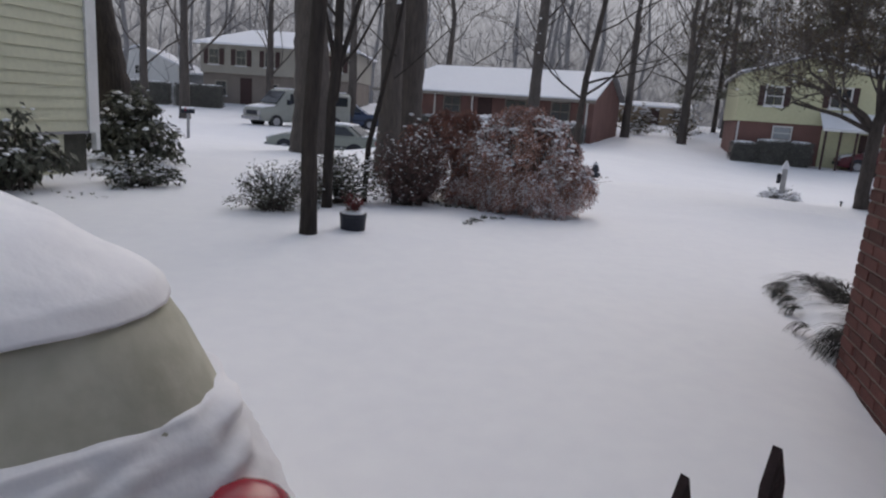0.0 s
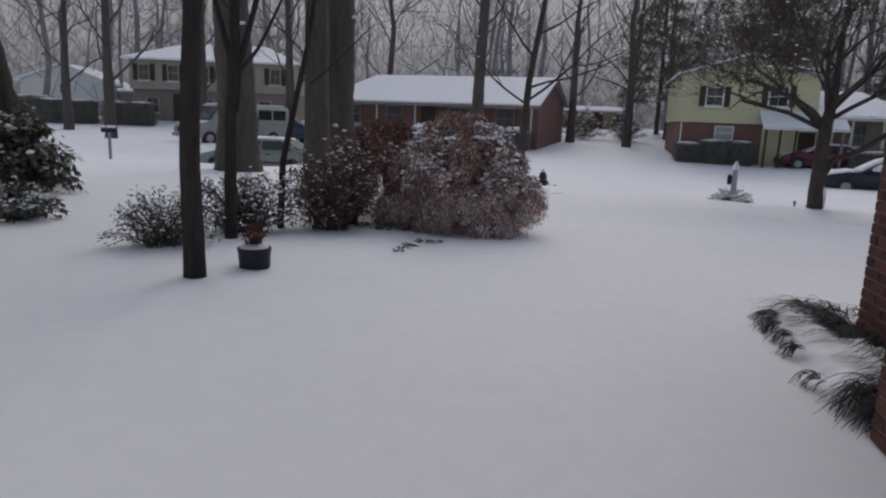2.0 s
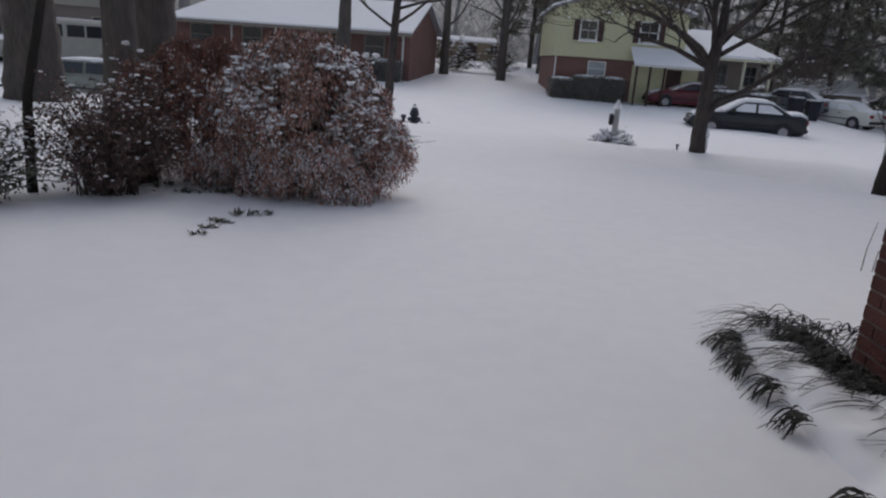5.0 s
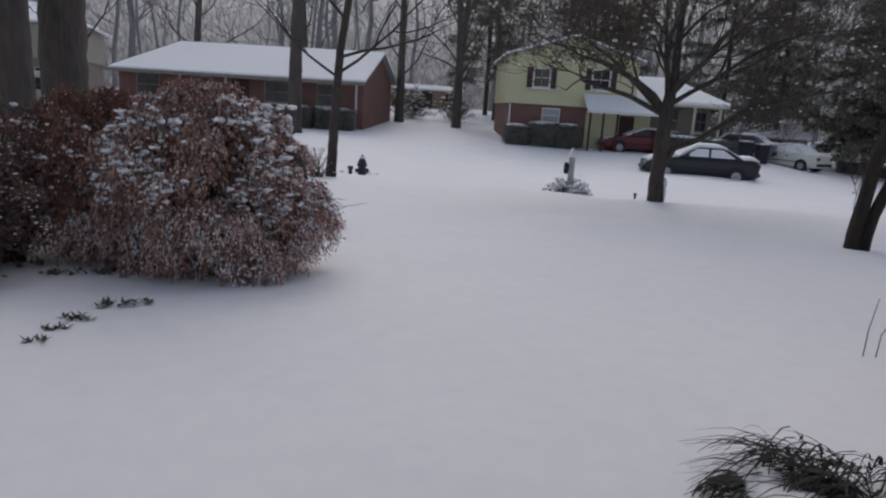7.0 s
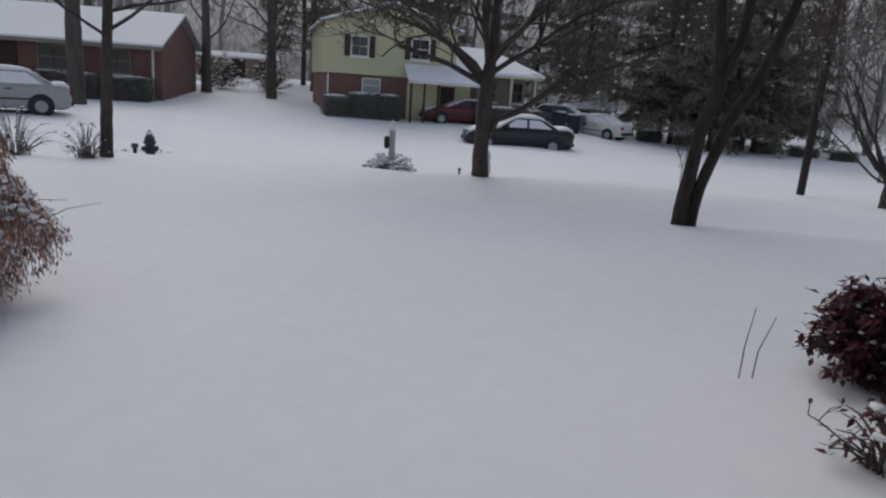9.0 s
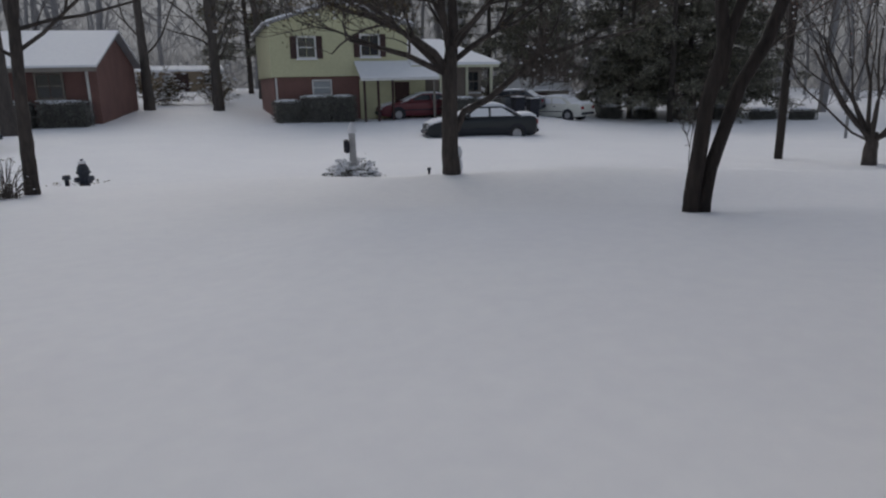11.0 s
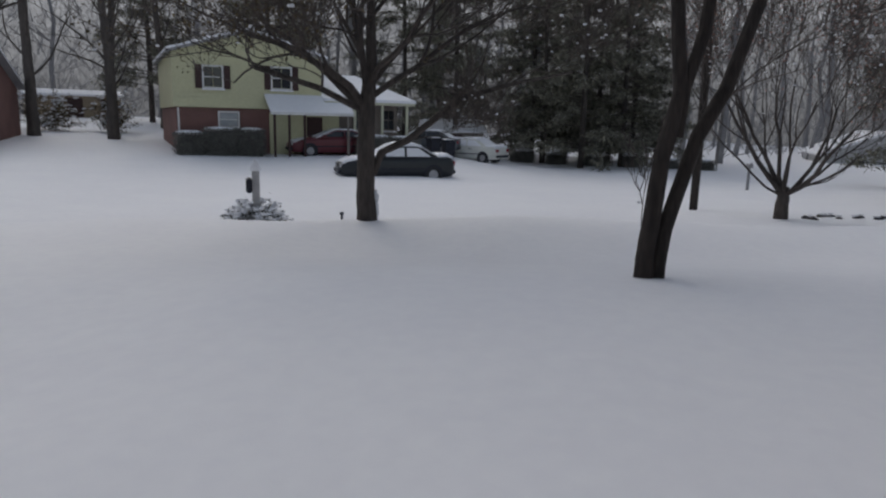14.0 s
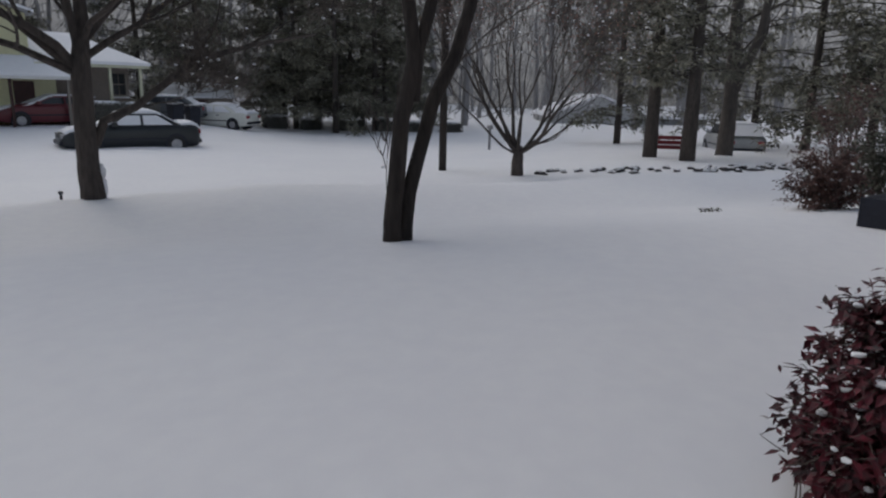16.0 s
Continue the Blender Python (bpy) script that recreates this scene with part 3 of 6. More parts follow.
HOUSE_TURN = math.degrees(math.atan2(DIRY, DIRX))
BL, BH, BD, COURSE, PITCH = 0.194, 0.057, 0.02, 0.0677, 0.2035


def brick_house():
    """Local x runs along the side wall to the front corner, local y into the house (to the right of the walk)."""
    h = thing("brick_house", pose(3.44, 5.32, -0.3, 0, 0, HOUSE_TURN), "red brick house wall with pale mortar, stepped at a chimney breast", "house")
    # local axes: +x towards the front corner; -y is into the house
    side = boxpart("side_wall", (-9.0, -0.005, -7.0, -0.006, 0.0, 3.3), MORTAR, h, "recessed brick side wall")
    near = boxpart("chimney_breast", (-5.2, -1.556, -0.15, 0.52 - 0.006, 0.0, 3.3), MORTAR, h, "projecting brick chimney breast")
    front = boxpart("front_wall", (-0.004, 0.02, -7.0, -0.02, 0.0, 3.3), MORTAR, h, "brick front wall")
    slab_roof(h, "roof", [(-9.4, 0.9, 3.35), (0.6, 0.9, 3.35), (0.6, -3.5, 5.2), (-9.4, -3.5, 5.2)], 0.15, "snow-covered roof")
    slab_roof(h, "roof", [(-9.4, -3.5, 5.2), (0.6, -3.5, 5.2), (0.6, -7.6, 3.35), (-9.4, -7.6, 3.35)], 0.15, "snow-covered roof")
    return h, side, near, front


HOUSE_PARTS = brick_house()


# ---- trees ----
def bare_tree(name, x, y, trunk, limbs, label, seed, bark=BARK, depth=4, spread=0.6, kids=3, leaves=0, leafmat=TANLEAF, leafsize=0.05, snow=True, up=0.15, leafmask=None, group="", shrink=0.7, sides=10, wob=0.21, twigs=0, tuft=0.5):
    """trunk: lists of (dx, dy, z, radius); limbs: (trunk point index or z, direction, length, radius)."""
    rnd = random.Random(seed)
    t = thing(name, on_ground(x, y), label, "tree", group)
    tr, lb, tw, tips = Soup(), Soup(), Soup(), []
    for stem in trunk:
        pts = [Vector(p[:3]) for p in stem]
        fine, rad = [], []
        for i in range(len(pts) - 1):
            steps = max(4, min(14, int((pts[i + 1] - pts[i]).length / 0.14)))
            for k in range(steps):
                f = k / steps
                q = pts[i].lerp(pts[i + 1], f)
                w = 0.05 * stem[i][3]
                fine.append(q + Vector((rnd.uniform(-w, w), rnd.uniform(-w, w), 0)) * (i + k > 0))
                rad.append((stem[i][3] * (1 - f) + stem[i + 1][3] * f) * rnd.uniform(0.985, 1.015))
        fine.append(pts[-1])
        rad.append(stem[-1][3])
        fine[0].z -= 0.25
        rad[0] *= 1.12
        first = len(tr.v)
        tr.tube(fine, rad, sides * 2)
        tr.furrow(first, sides * 2, 0.075, seed)
    for p, d, length, r in limbs:
        grow(lb, tw, tips, p, d, length, r, depth, rnd, spread, kids, up, wob, shrink=shrink)
    ends = [q for q in tips if q[2] <= 2]
    for i in range(twigs):
        p, d, _ = rnd.choice(ends)
        grow(lb, tw, tips, p - d * rnd.uniform(0, 0.25), (d.x + rnd.uniform(-0.9, 0.9), d.y + rnd.uniform(-0.9, 0.9), d.z + rnd.uniform(-0.4, 0.8)), rnd.uniform(0.25, 0.6), 0.0065, 1, rnd, 0.8, 3, 0.1, 0.3)
    trunk_ob = part("trunk", tr, bark, t, "", True)
    if lb.f:
        part("branching", lb, bark, t, "", True, fix=False)
    if tw.f:
        part("crown", tw, TWIG, t, "fine bare twigs", fix=False)
    if leaves:
        lf = Soup()
        cand = [q for q in tips if q[2] <= 1 and (leafmask is None or leafmask(q[0]))]
        for i in range(leaves):
            p, d, _ = rnd.choice(cand)
            o = Vector((rnd.gauss(0, 0.07), rnd.gauss(0, 0.07), rnd.gauss(-0.03, 0.06)))
            lf.leaf(p + o, (rnd.uniform(-1, 1), rnd.uniform(-1, 1), rnd.uniform(-1, 0.2)), (rnd.uniform(-1, 1), rnd.uniform(-1, 1), 1), leafsize * rnd.uniform(0.6, 1.3), leafsize * 0.55)
        part("foliage", lf, leafmat, t, "a few dead leaves still clinging", fix=False)
    if snow and lb.f:
        sn = Soup()
        for p, d, dep in tips:
            if dep >= 1 and rnd.random() < tuft:
                r = rnd.uniform(0.010, 0.022)
                q = p - d * rnd.uniform(0.0, 0.3) + Vector((0, 0, r * 1.2))
                sn.blob(q, r * 2.0, r * 1.6, r, 0.3, 5, 3, rnd)
        if sn.f:
            part("snow", sn, SNOWCAP, t, "tufts of snow on the branches", fix=False)
    return t


def ring_limbs(rnd, z0, z1, n, length, r, rise=0.6, cx=0.0, cy=0.0):
    out = []
    for i in range(n):
        a = 2.4 * i + rnd.uniform(-0.4, 0.4)
        f = i / max(1, n - 1)
        out.append(((cx, cy, z0 + (z1 - z0) * f), (math.cos(a), math.sin(a), rise + f * 0.6), length * (1.1 - 0.5 * f) * rnd.uniform(0.8, 1.2), r * (1.1 - 0.5 * f)))
    return out


R = random.Random(11)
# slim pair beside the potted plant
bare_tree("slim_tree", -0.80, 6.40, [[(0, 0, 0, 0.075), (-0.01, 0, 0.9, 0.066), (0.05, 0.02, 2.0, 0.062), (0.06, 0, 3.4, 0.055), (0.05, 0.1, 6.5, 0.03)]],
          ring_limbs(R, 2.3, 6.2, 9, 1.3, 0.022, 0.7, 0.05, 0.03), "slim dark-barked tree rising from the snow", 21, BARK_DARK, depth=3)
bare_tree("slim_tree", -0.82, 7.95, [[(0, 0, 0, 0.058), (0.02, 0, 1.1, 0.05), (0.07, 0, 1.7, 0.048), (0.13, 0.05, 5.8, 0.02)], [(0.06, 0, 1.5, 0.03), (-0.12, 0.05, 2.2, 0.022), (-0.35, 0.1, 3.4, 0.014)], [(0.06, 0, 1.4, 0.03), (0.3, 0.1, 2.3, 0.022), (0.55, 0.1, 3.6, 0.014)]],
          ring_limbs(R, 1.5, 5.4, 10, 1.1, 0.018, 0.8, 0.1, 0.03), "slim dark tree with several forking stems", 22, BARK_DARK, depth=3)
bare_tree("slim_tree", -0.46, 8.85, [[(0, 0, 0, 0.036), (0.03, 0, 0.7, 0.032), (0.28, 0.1, 1.9, 0.026), (0.45, 0.1, 3.0, 0.016)]],
          ring_limbs(R, 1.5, 2.8, 6, 0.8, 0.012, 0.8, 0.3, 0.1), "thin leaning sapling stem among shrubs", 23, BARK_DARK, depth=2)
# large trunks behind
bare_tree("big_tree", -2.35, 18.0, [[(0, 0, 0, 0.55), (0.02, 0, 0.8, 0.46), (-0.05, 0, 3.0, 0.40), (-0.1, 0, 6, 0.36), (0, 0, 13, 0.15)]],
          ring_limbs(R, 6, 12.5, 9, 3.5, 0.08, 0.6), "massive old tree trunk with grey-brown bark", 24, BARK_PALE, depth=3, sides=16)
bare_tree("big_tree", -0.275, 12.9, [[(0, 0, 0, 0.26), (0.0, 0, 0.6, 0.20), (0.0, 0, 3, 0.185), (-0.03, 0, 7, 0.16), (0.05, 0, 12, 0.08)]],
          ring_limbs(R, 5, 11.5, 8, 3.0, 0.06, 0.6), "tall straight tree trunk with furrowed bark", 25, BARK_PALE, depth=3, sides=14)
bare_tree("big_tree", 0.06, 14.3, [[(0, 0, 0, 0.36), (0.0, 0, 0.7, 0.28), (0.0, 0, 3, 0.265), (-0.04, 0, 7, 0.23), (0, 0, 12, 0.1)]],
          ring_limbs(R, 5, 11.5, 8, 3.0, 0.06, 0.6), "thicker tall tree trunk beside its twin", 26, BARK_PALE, depth=3, sides=14)
bare_tree("big_tree", -5.2, 13.4, [[(0, 0, 0, 0.36), (-0.08, 0, 1.0, 0.30), (-0.35, 0, 2.6, 0.27), (-0.7, 0, 5, 0.25), (-1.0, 0, 10, 0.1)]],
          ring_limbs(R, 5, 9.5, 6, 2.5, 0.06, 0.6, -0.7), "leaning dark trunk beside the cream house", 27, BARK_DARK, depth=3, sides=14)
bare_tree("roadside_tree", 4.25, 17.2, [[(0, 0, 0, 0.105), (0.05, 0, 1.2, 0.085), (0.12, 0, 2.4, 0.075), (0.42, 0, 4.5, 0.055), (0.7, 0, 7.5, 0.025)]],
          [((0.1, 0, 2.0), (0.9, -0.1, 0.35), 2.2, 0.04), ((0.13, 0, 2.3), (1, 0.1, 0.15), 2.6, 0.04), ((0.12, 0, 1.9), (-0.9, 0, 0.5), 1.8, 0.035), ((0.2, 0, 3.0), (-0.7, 0.3, 0.9), 2.0, 0.035), ((0.3, 0, 3.5), (0.8, -0.3, 0.5), 2.4, 0.03), ((0.4, 0, 4.5), (-0.4, -0.2, 1), 2, 0.03), ((0.45, 0, 5), (0.6, 0.2, 0.8), 2, 0.03)],
          "dark bare tree with long side branches near the hydrant", 28, depth=3)
bare_tree("big_tree", 6.6, 35.3, [[(0, 0, 0, 0.33), (0, 0, 3, 0.28), (0.12, 0, 7, 0.24), (0.2, 0, 14, 0.1)]],
          ring_limbs(R, 6, 13, 8, 3.0, 0.06, 0.6), "tall trunk in front of the ranch house", 29, BARK_PALE, depth=3)
# the crabapple-like tree at the edge of the bank
spreading = bare_tree("spreading_tree", 9.95, 14.4, [[(0, 0, 0, 0.16), (-0.03, 0, 0.5, 0.135), (-0.02, 0, 1.1, 0.13), (0.0, 0, 1.75, 0.12), (0.08, 0, 2.3, 0.085), (0.15, 0.1, 3.6, 0.05), (0.2, 0.1, 5.6, 0.02)],
                                        [(0.06, -0.05, 0.95, 0.06), (0.50, -0.36, 1.2, 0.055), (1.15, -0.85, 1.85, 0.045), (1.85, -1.35, 2.1, 0.03), (2.6, -1.9, 2.3, 0.018)]],
          [((-0.02, 0, 1.65), (-0.75, 0.5, 0.75), 2.0, 0.062), ((0, 0, 1.6), (-0.8, 0.55, 0.6), 2.0, 0.055), ((0.02, 0, 1.6), (-0.6, 0.1, 0.9), 2.0, 0.055), ((0.02, 0, 1.7), (0.3, 0.3, 1), 2.1, 0.055), ((0.02, 0, 1.75), (-0.35, 0.3, 1), 2.2, 0.06), ((0.05, 0, 2.0), (0.5, -0.35, 0.9), 2.2, 0.06), ((0.03, 0, 1.8), (0.85, -0.6, 0.45), 2.2, 0.055), ((0.05, 0, 2.1), (0.1, 0.6, 0.9), 2.0, 0.05), ((0.05, 0, 2.0), (0.0, -0.7, 0.8), 2.0, 0.045), ((0.1, 0, 2.8), (-0.5, 0.2, 0.8), 1.7, 0.035), ((0.12, 0, 3.0), (0.6, -0.4, 0.7), 1.8, 0.035), ((1.1, -0.8, 1.8), (0.6, -0.3, 0.7), 1.2, 0.02), ((0.5, -0.36, 1.2), (0.5, -0.6, 0.2), 0.8, 0.014), ((1.8, -1.3, 2.1), (0.7, -0.5, 0.2), 1.2, 0.016)],
          "bare spreading tree with low forking limbs and dead leaves", 30, depth=4, kids=4, leaves=9000, leafsize=0.062, leafmask=lambda p: p.x < 0.6 and p.z > 2.0, spread=0.8, shrink=0.66, wob=0.28, up=0.28, twigs=1500, tuft=0.12)
plaster = Soup()
for k, (a, z, h) in enumerate(((-0.55, 0.10, 0.20), (-0.75, 0.36, 0.10), (-0.35, 0.02, 0.12))):
    plaster.blob((0.145 * math.cos(a) - 0.02, 0.145 * math.sin(a), z), 0.045, 0.055, h, 0.25, 8, 6, random.Random(k))
part("snow", plaster, SNOWCAP, spreading, "snow plastered on the foot of the trunk", True, fix=False)
# double-stemmed tree in the middle of the lawn
bare_tree("double_tree", 8.38, 9.12, [[(-0.04, 0.03, 0, 0.084), (-0.03, 0.02, 0.3, 0.076), (0.03, -0.02, 1.0, 0.068), (0.12, -0.09, 1.5, 0.062), (0.06, -0.05, 2.0, 0.052), (0.0, 0.0, 2.6, 0.048), (0.02, -0.02, 4.6, 0.035)],
                                    [(0.11, -0.085, 1.40, 0.050), (0.24, -0.19, 1.95, 0.050), (0.33, -0.25, 3.4, 0.045), (0.38, -0.25, 4.8, 0.028)],
                                    [(0.05, -0.04, 0, 0.066), (0.09, -0.065, 0.4, 0.062), (0.26, -0.20, 1.15, 0.060), (0.44, -0.33, 1.55, 0.058), (0.62, -0.48, 2.3, 0.050), (0.80, -0.62, 3.4, 0.042), (0.95, -0.72, 4.8, 0.025)]],
          [((0.05, -0.03, 2.6), (-0.5, 0.4, 1), 1.6, 0.03), ((0.33, -0.25, 3.0), (0.1, 0.3, 1), 1.6, 0.03), ((0.66, -0.5, 2.5), (0.7, -0.5, 0.7), 1.5, 0.028), ((0.76, -0.6, 3.2), (0.3, -0.6, 1), 1.5, 0.025), ((0.02, -0.02, 3.8), (-0.6, 0.2, 0.8), 1.4, 0.02), ((0.35, -0.27, 1.35), (0.8, -0.5, 0.9), 0.9, 0.01), ((-0.05, 0.05, 0.3), (-0.3, 0.3, 1), 0.5, 0.006), ((0.44, -0.33, 1.5), (0.9, -0.4, 0.3), 0.9, 0.010)],
          "dark double-stemmed tree leaning apart, snow caught in its fork", 31, BARK_DARK, depth=3, sides=12, tuft=0.12)
rv = random.Random(4)
vase = []
for i in range(13):
    a = 2.4 * i
    rise = 0.32 + 0.16 * (i % 7)
    vase.append(((0.02 * math.cos(a), 0.02 * math.sin(a), 0.50 + 0.03 * (i % 5)), (math.cos(a), math.sin(a), rise + 0.12), rv.uniform(2.0, 2.8), rv.uniform(0.035, 0.06)))
bare_tree("vase_tree", 19.9, 11.22, [[(0, 0, 0, 0.16), (0.0, 0, 0.45, 0.14), (0.02, 0, 0.75, 0.10)]], vase,
          "low-forking vase-shaped bare tree with reddish buds", 32, tuft=0.2, depth=4, kids=3, spread=0.62, leaves=5200, leafmat=DARKRUSSET, leafsize=0.06, up=0.8, wob=0.26, twigs=1700)
bare_tree("big_tree", 32.3, 6.15, [[(0, 0, 0, 0.32), (0.05, 0, 2.5, 0.26), (0.1, 0.1, 5, 0.22), (0.3, 0.2, 11, 0.1)], [(0.05, 0, 2.3, 0.2), (-0.1, -0.8, 4.5, 0.16), (-0.2, -1.2, 9, 0.06)]],
          ring_limbs(R, 3.2, 10, 9, 3.0, 0.07, 0.7), "large bare forked tree beside the parked car", 33, BARK_PALE, depth=3, sides=12)
for x, y, s in ((-11.9, 38.5, 34), (-16.8, 46.0, 35), (18.4, 44.3, 36), (17.6, 42.4, 37), (14.6, 44.5, 38), (-3.0, 40.0, 39), (3.0, 50.0, 40), (9.5, 49.0, 41), (24.0, 50.0, 42), (-9.0, 47.0, 44)):
    q = random.Random(s)
    h = q.uniform(10, 14)
    bare_tree("yard_tree", x, y, [[(0, 0, 0, 0.30), (0, 0, h * 0.3, 0.22), (q.uniform(-0.3, 0.3), 0, h * 0.6, 0.16), (q.uniform(-0.6, 0.6), 0, h, 0.05)]],
              ring_limbs(q, h * 0.22, h * 0.95, 11, 3.2, 0.06, 0.8), "tall bare grey tree in a snowy yard", s, BARK_PALE, depth=3, group="yard trees", up=0.3)


def pine(x, y, h, w, base, seed, label, dens=1700, red=0.0):
    rnd = random.Random(seed)
    t = thing("evergreen_tree", on_ground(x, y), label, "tree", "evergreens")
    tr = Soup()
    tr.tube([(0, 0, -0.3), (0.03, 0, h * 0.3), (-0.05, 0.05, h * 0.65), (0, 0, h)], [0.28 if h < 12.5 else 0.2, 0.2 if h < 12.5 else 0.16, 0.12, 0.03], 10)
    part("trunk", tr, BARK, t, "", True)
    lb, nd, sn = Soup(), Soup(), Soup()
    for i in range(64):
        f = ((i + rnd.random()) / 64) ** 1.15
        z = base + (h - base) * f
        a = rnd.uniform(0, 6.283)
        reach = w * (1 - f) ** 0.7 * rnd.uniform(0.6, 1.1) + 0.3
        droop = rnd.uniform(-0.25, 0.15)
        tip = Vector((math.cos(a) * reach, math.sin(a) * reach, z + reach * droop))
        mid = Vector((math.cos(a) * reach * 0.5, math.sin(a) * reach * 0.5, z + reach * 0.06))
        lb.tube([(0, 0, z), mid, tip], [0.04, 0.028, 0.008], 4, False)
        for k in range(int(dens * reach / 60)):
            g = rnd.uniform(0.2, 1.0) ** 0.8
            c = Vector((0, 0, z)).lerp(mid, g * 2) if g < 0.5 else mid.lerp(tip, g * 2 - 1)
            c = c + Vector((rnd.gauss(0, 0.22), rnd.gauss(0, 0.22), rnd.gauss(-0.05, 0.14)))
            for _ in range(4):
                nd.leaf(c, (rnd.uniform(-1, 1), rnd.uniform(-1, 1), rnd.uniform(-0.9, 0.4)), (rnd.uniform(-1, 1), 0.3, 1), rnd.uniform(0.18, 0.42), rnd.uniform(0.05, 0.12))
            if rnd.random() < 0.25:
                r = rnd.uniform(0.012, 0.028)
                sn.blob(c + Vector((0, 0, 0.05)), r * 1.6, r * 1.3, r * 0.6, 0.3, 4, 2, rnd)
    tagged(part("branching", lb, BARK, t, fix=False), kind="stuff")
    part("foliage", nd, NEEDLE_HAZED, t, "dark green needle sprays, colour lightened for haze", fix=False)
    part("snow", sn, SNOWCAP, t, "flecks of snow on the boughs", fix=False)


PINES = ((44.2, 35.0, 15, 4.6, 0.8, 51), (40.7, 28.8, 14, 4.2, 0.8, 52), (46.5, 31.0, 16, 5, 0.8, 53), (51.0, 40.0, 17, 5.5, 0.8, 55), (52, 33, 17, 5.5, 0.8, 56), (29.9, 8.8, 12, 2.8, 2.6, 57), (28.1, 7.4, 11, 2.0, 2.8, 58), (41.5, 11.5, 13, 3.8, 0.8, 59), (36.0, 0.5, 14, 4.5, 0.8, 60), (31.0, -1.0, 13, 4.6, 1.0, 61), (26.5, -0.6, 12, 3.6, 1.6, 83), (38.5, 2.6, 15, 4.6, 1.2, 84), (45, 4.5, 14, 4.5, 0.8, 62), (40, 44, 16, 5, 0.8, 63), (33, 50, 16, 4.5, 2.0, 64), (46, 46, 17, 5, 0.8, 65), (25, 54, 15, 4, 2.5, 66), (42.6, 33.0, 15, 4.4, 1.6, 67), (44.5, 28.0, 15, 4.6, 1.2, 68), (50.0, 30.0, 16, 5, 0.8, 69), (38.5, 37.5, 16, 4.5, 2.5, 81), (29.0, 45.5, 15, 4.2, 2.5, 82))
for p in PINES:
    pine(*p, dens=600 if p[1] < 15 else 1300, label="tall dark evergreen with drooping snow-flecked boughs")


# ---- shrubs ----
def shrub(name, x, y, rx, ry, h, n, leafmat, size, label, seed, snow=0.1, stems=14, droop=0.0, hollow=0.18, twigs=True, rz=0.0, snowsize=0.02, low=0.05):
    """A mound of leafy stems: stems fan out, leaves sit in clusters along them, snow on the upper ones."""
    rnd = random.Random(seed)
    t = thing(name, on_ground(x, y, rz), label, "shrub")
    st, lf, sn = Soup(), Soup(), Soup()
    ends = []
    for i in range(stems):
        a = rnd.uniform(0, 6.283)
        q = math.sqrt(rnd.uniform(0.02, 1.0))
        zt = h * (0.30 + 0.70 * math.sqrt(max(0, 1 - q * q))) * rnd.uniform(0.70, 1.08)
        if rnd.random() < 0.3:
            zt, q = zt * rnd.uniform(0.25, 0.6), 0.55 + 0.5 * q
        tip = Vector((rx * q * math.cos(a), ry * q * math.sin(a), max(low, zt * (1 - droop * q))))
        mid = Vector((rx * q * 0.45 * math.cos(a), ry * q * 0.45 * math.sin(a), zt * (0.62 + 0.35 * droop)))
        root = Vector((tip.x * 0.2 + rnd.gauss(0, rx * 0.10), tip.y * 0.2 + rnd.gauss(0, ry * 0.10), -0.08))
        pts = [root, root.lerp(mid, 0.5) + Vector((0, 0, 0.08 * h)), mid, mid.lerp(tip, 0.55) + Vector((0, 0, 0.06 * h * (1 + droop))), tip]
        st.tube(pts, [0.008, 0.007, 0.006, 0.004, 0.002], 4, False)
        ends.append(pts)
    per = max(1, n // stems)
    for pts in ends:
        for k in range(per):
            f = hollow + (1 - hollow) * rnd.random() ** 0.85
            g = f * (len(pts) - 1)
            i = min(len(pts) - 2, int(g))
            sp = (0.032 if name == "nandina" else 0.055) * (rx + ry) * rnd.random() + 0.010
            p = pts[i].lerp(pts[i + 1], g - i) + Vector((rnd.gauss(0, sp), rnd.gauss(0, sp), rnd.gauss(0, sp * 0.8)))
            if p.z < 0.02:
                continue
            d = Vector((rnd.uniform(-1, 1) + p.x / rx * 0.5, rnd.uniform(-1, 1) + p.y / ry * 0.5, rnd.uniform(-1.1, 0.5) - droop))
            L = size * rnd.uniform(0.6, 1.35)
            lf.leaf(p, d, (rnd.uniform(-0.6, 0.6), rnd.uniform(-0.6, 0.6), 1), L, L * rnd.uniform(0.35, 0.6))
            if twigs and rnd.random() < 0.12:
                st.tube([p, p + d.normalized() * size * 1.6], [0.0022, 0.0012], 3, False)
            if rnd.random() < snow * (0.35 + 0.9 * max(0, p.z / h)):
                r = snowsize * rnd.uniform(0.3, 1.2)
                sn.blob(p + Vector((0, 0, size * 0.25)), r * rnd.uniform(1, 1.8), r * rnd.uniform(1, 1.5), r * 0.55, 0.3, 5, 3, rnd)
    part("framework", st, TWIG, t, "bare stems", fix=False)
    part("foliage", lf, leafmat, t, fix=False)
    if sn.f:
        part("snow", sn, SNOWCAP, t, "snow caught in the leaves", fix=False)
    return t


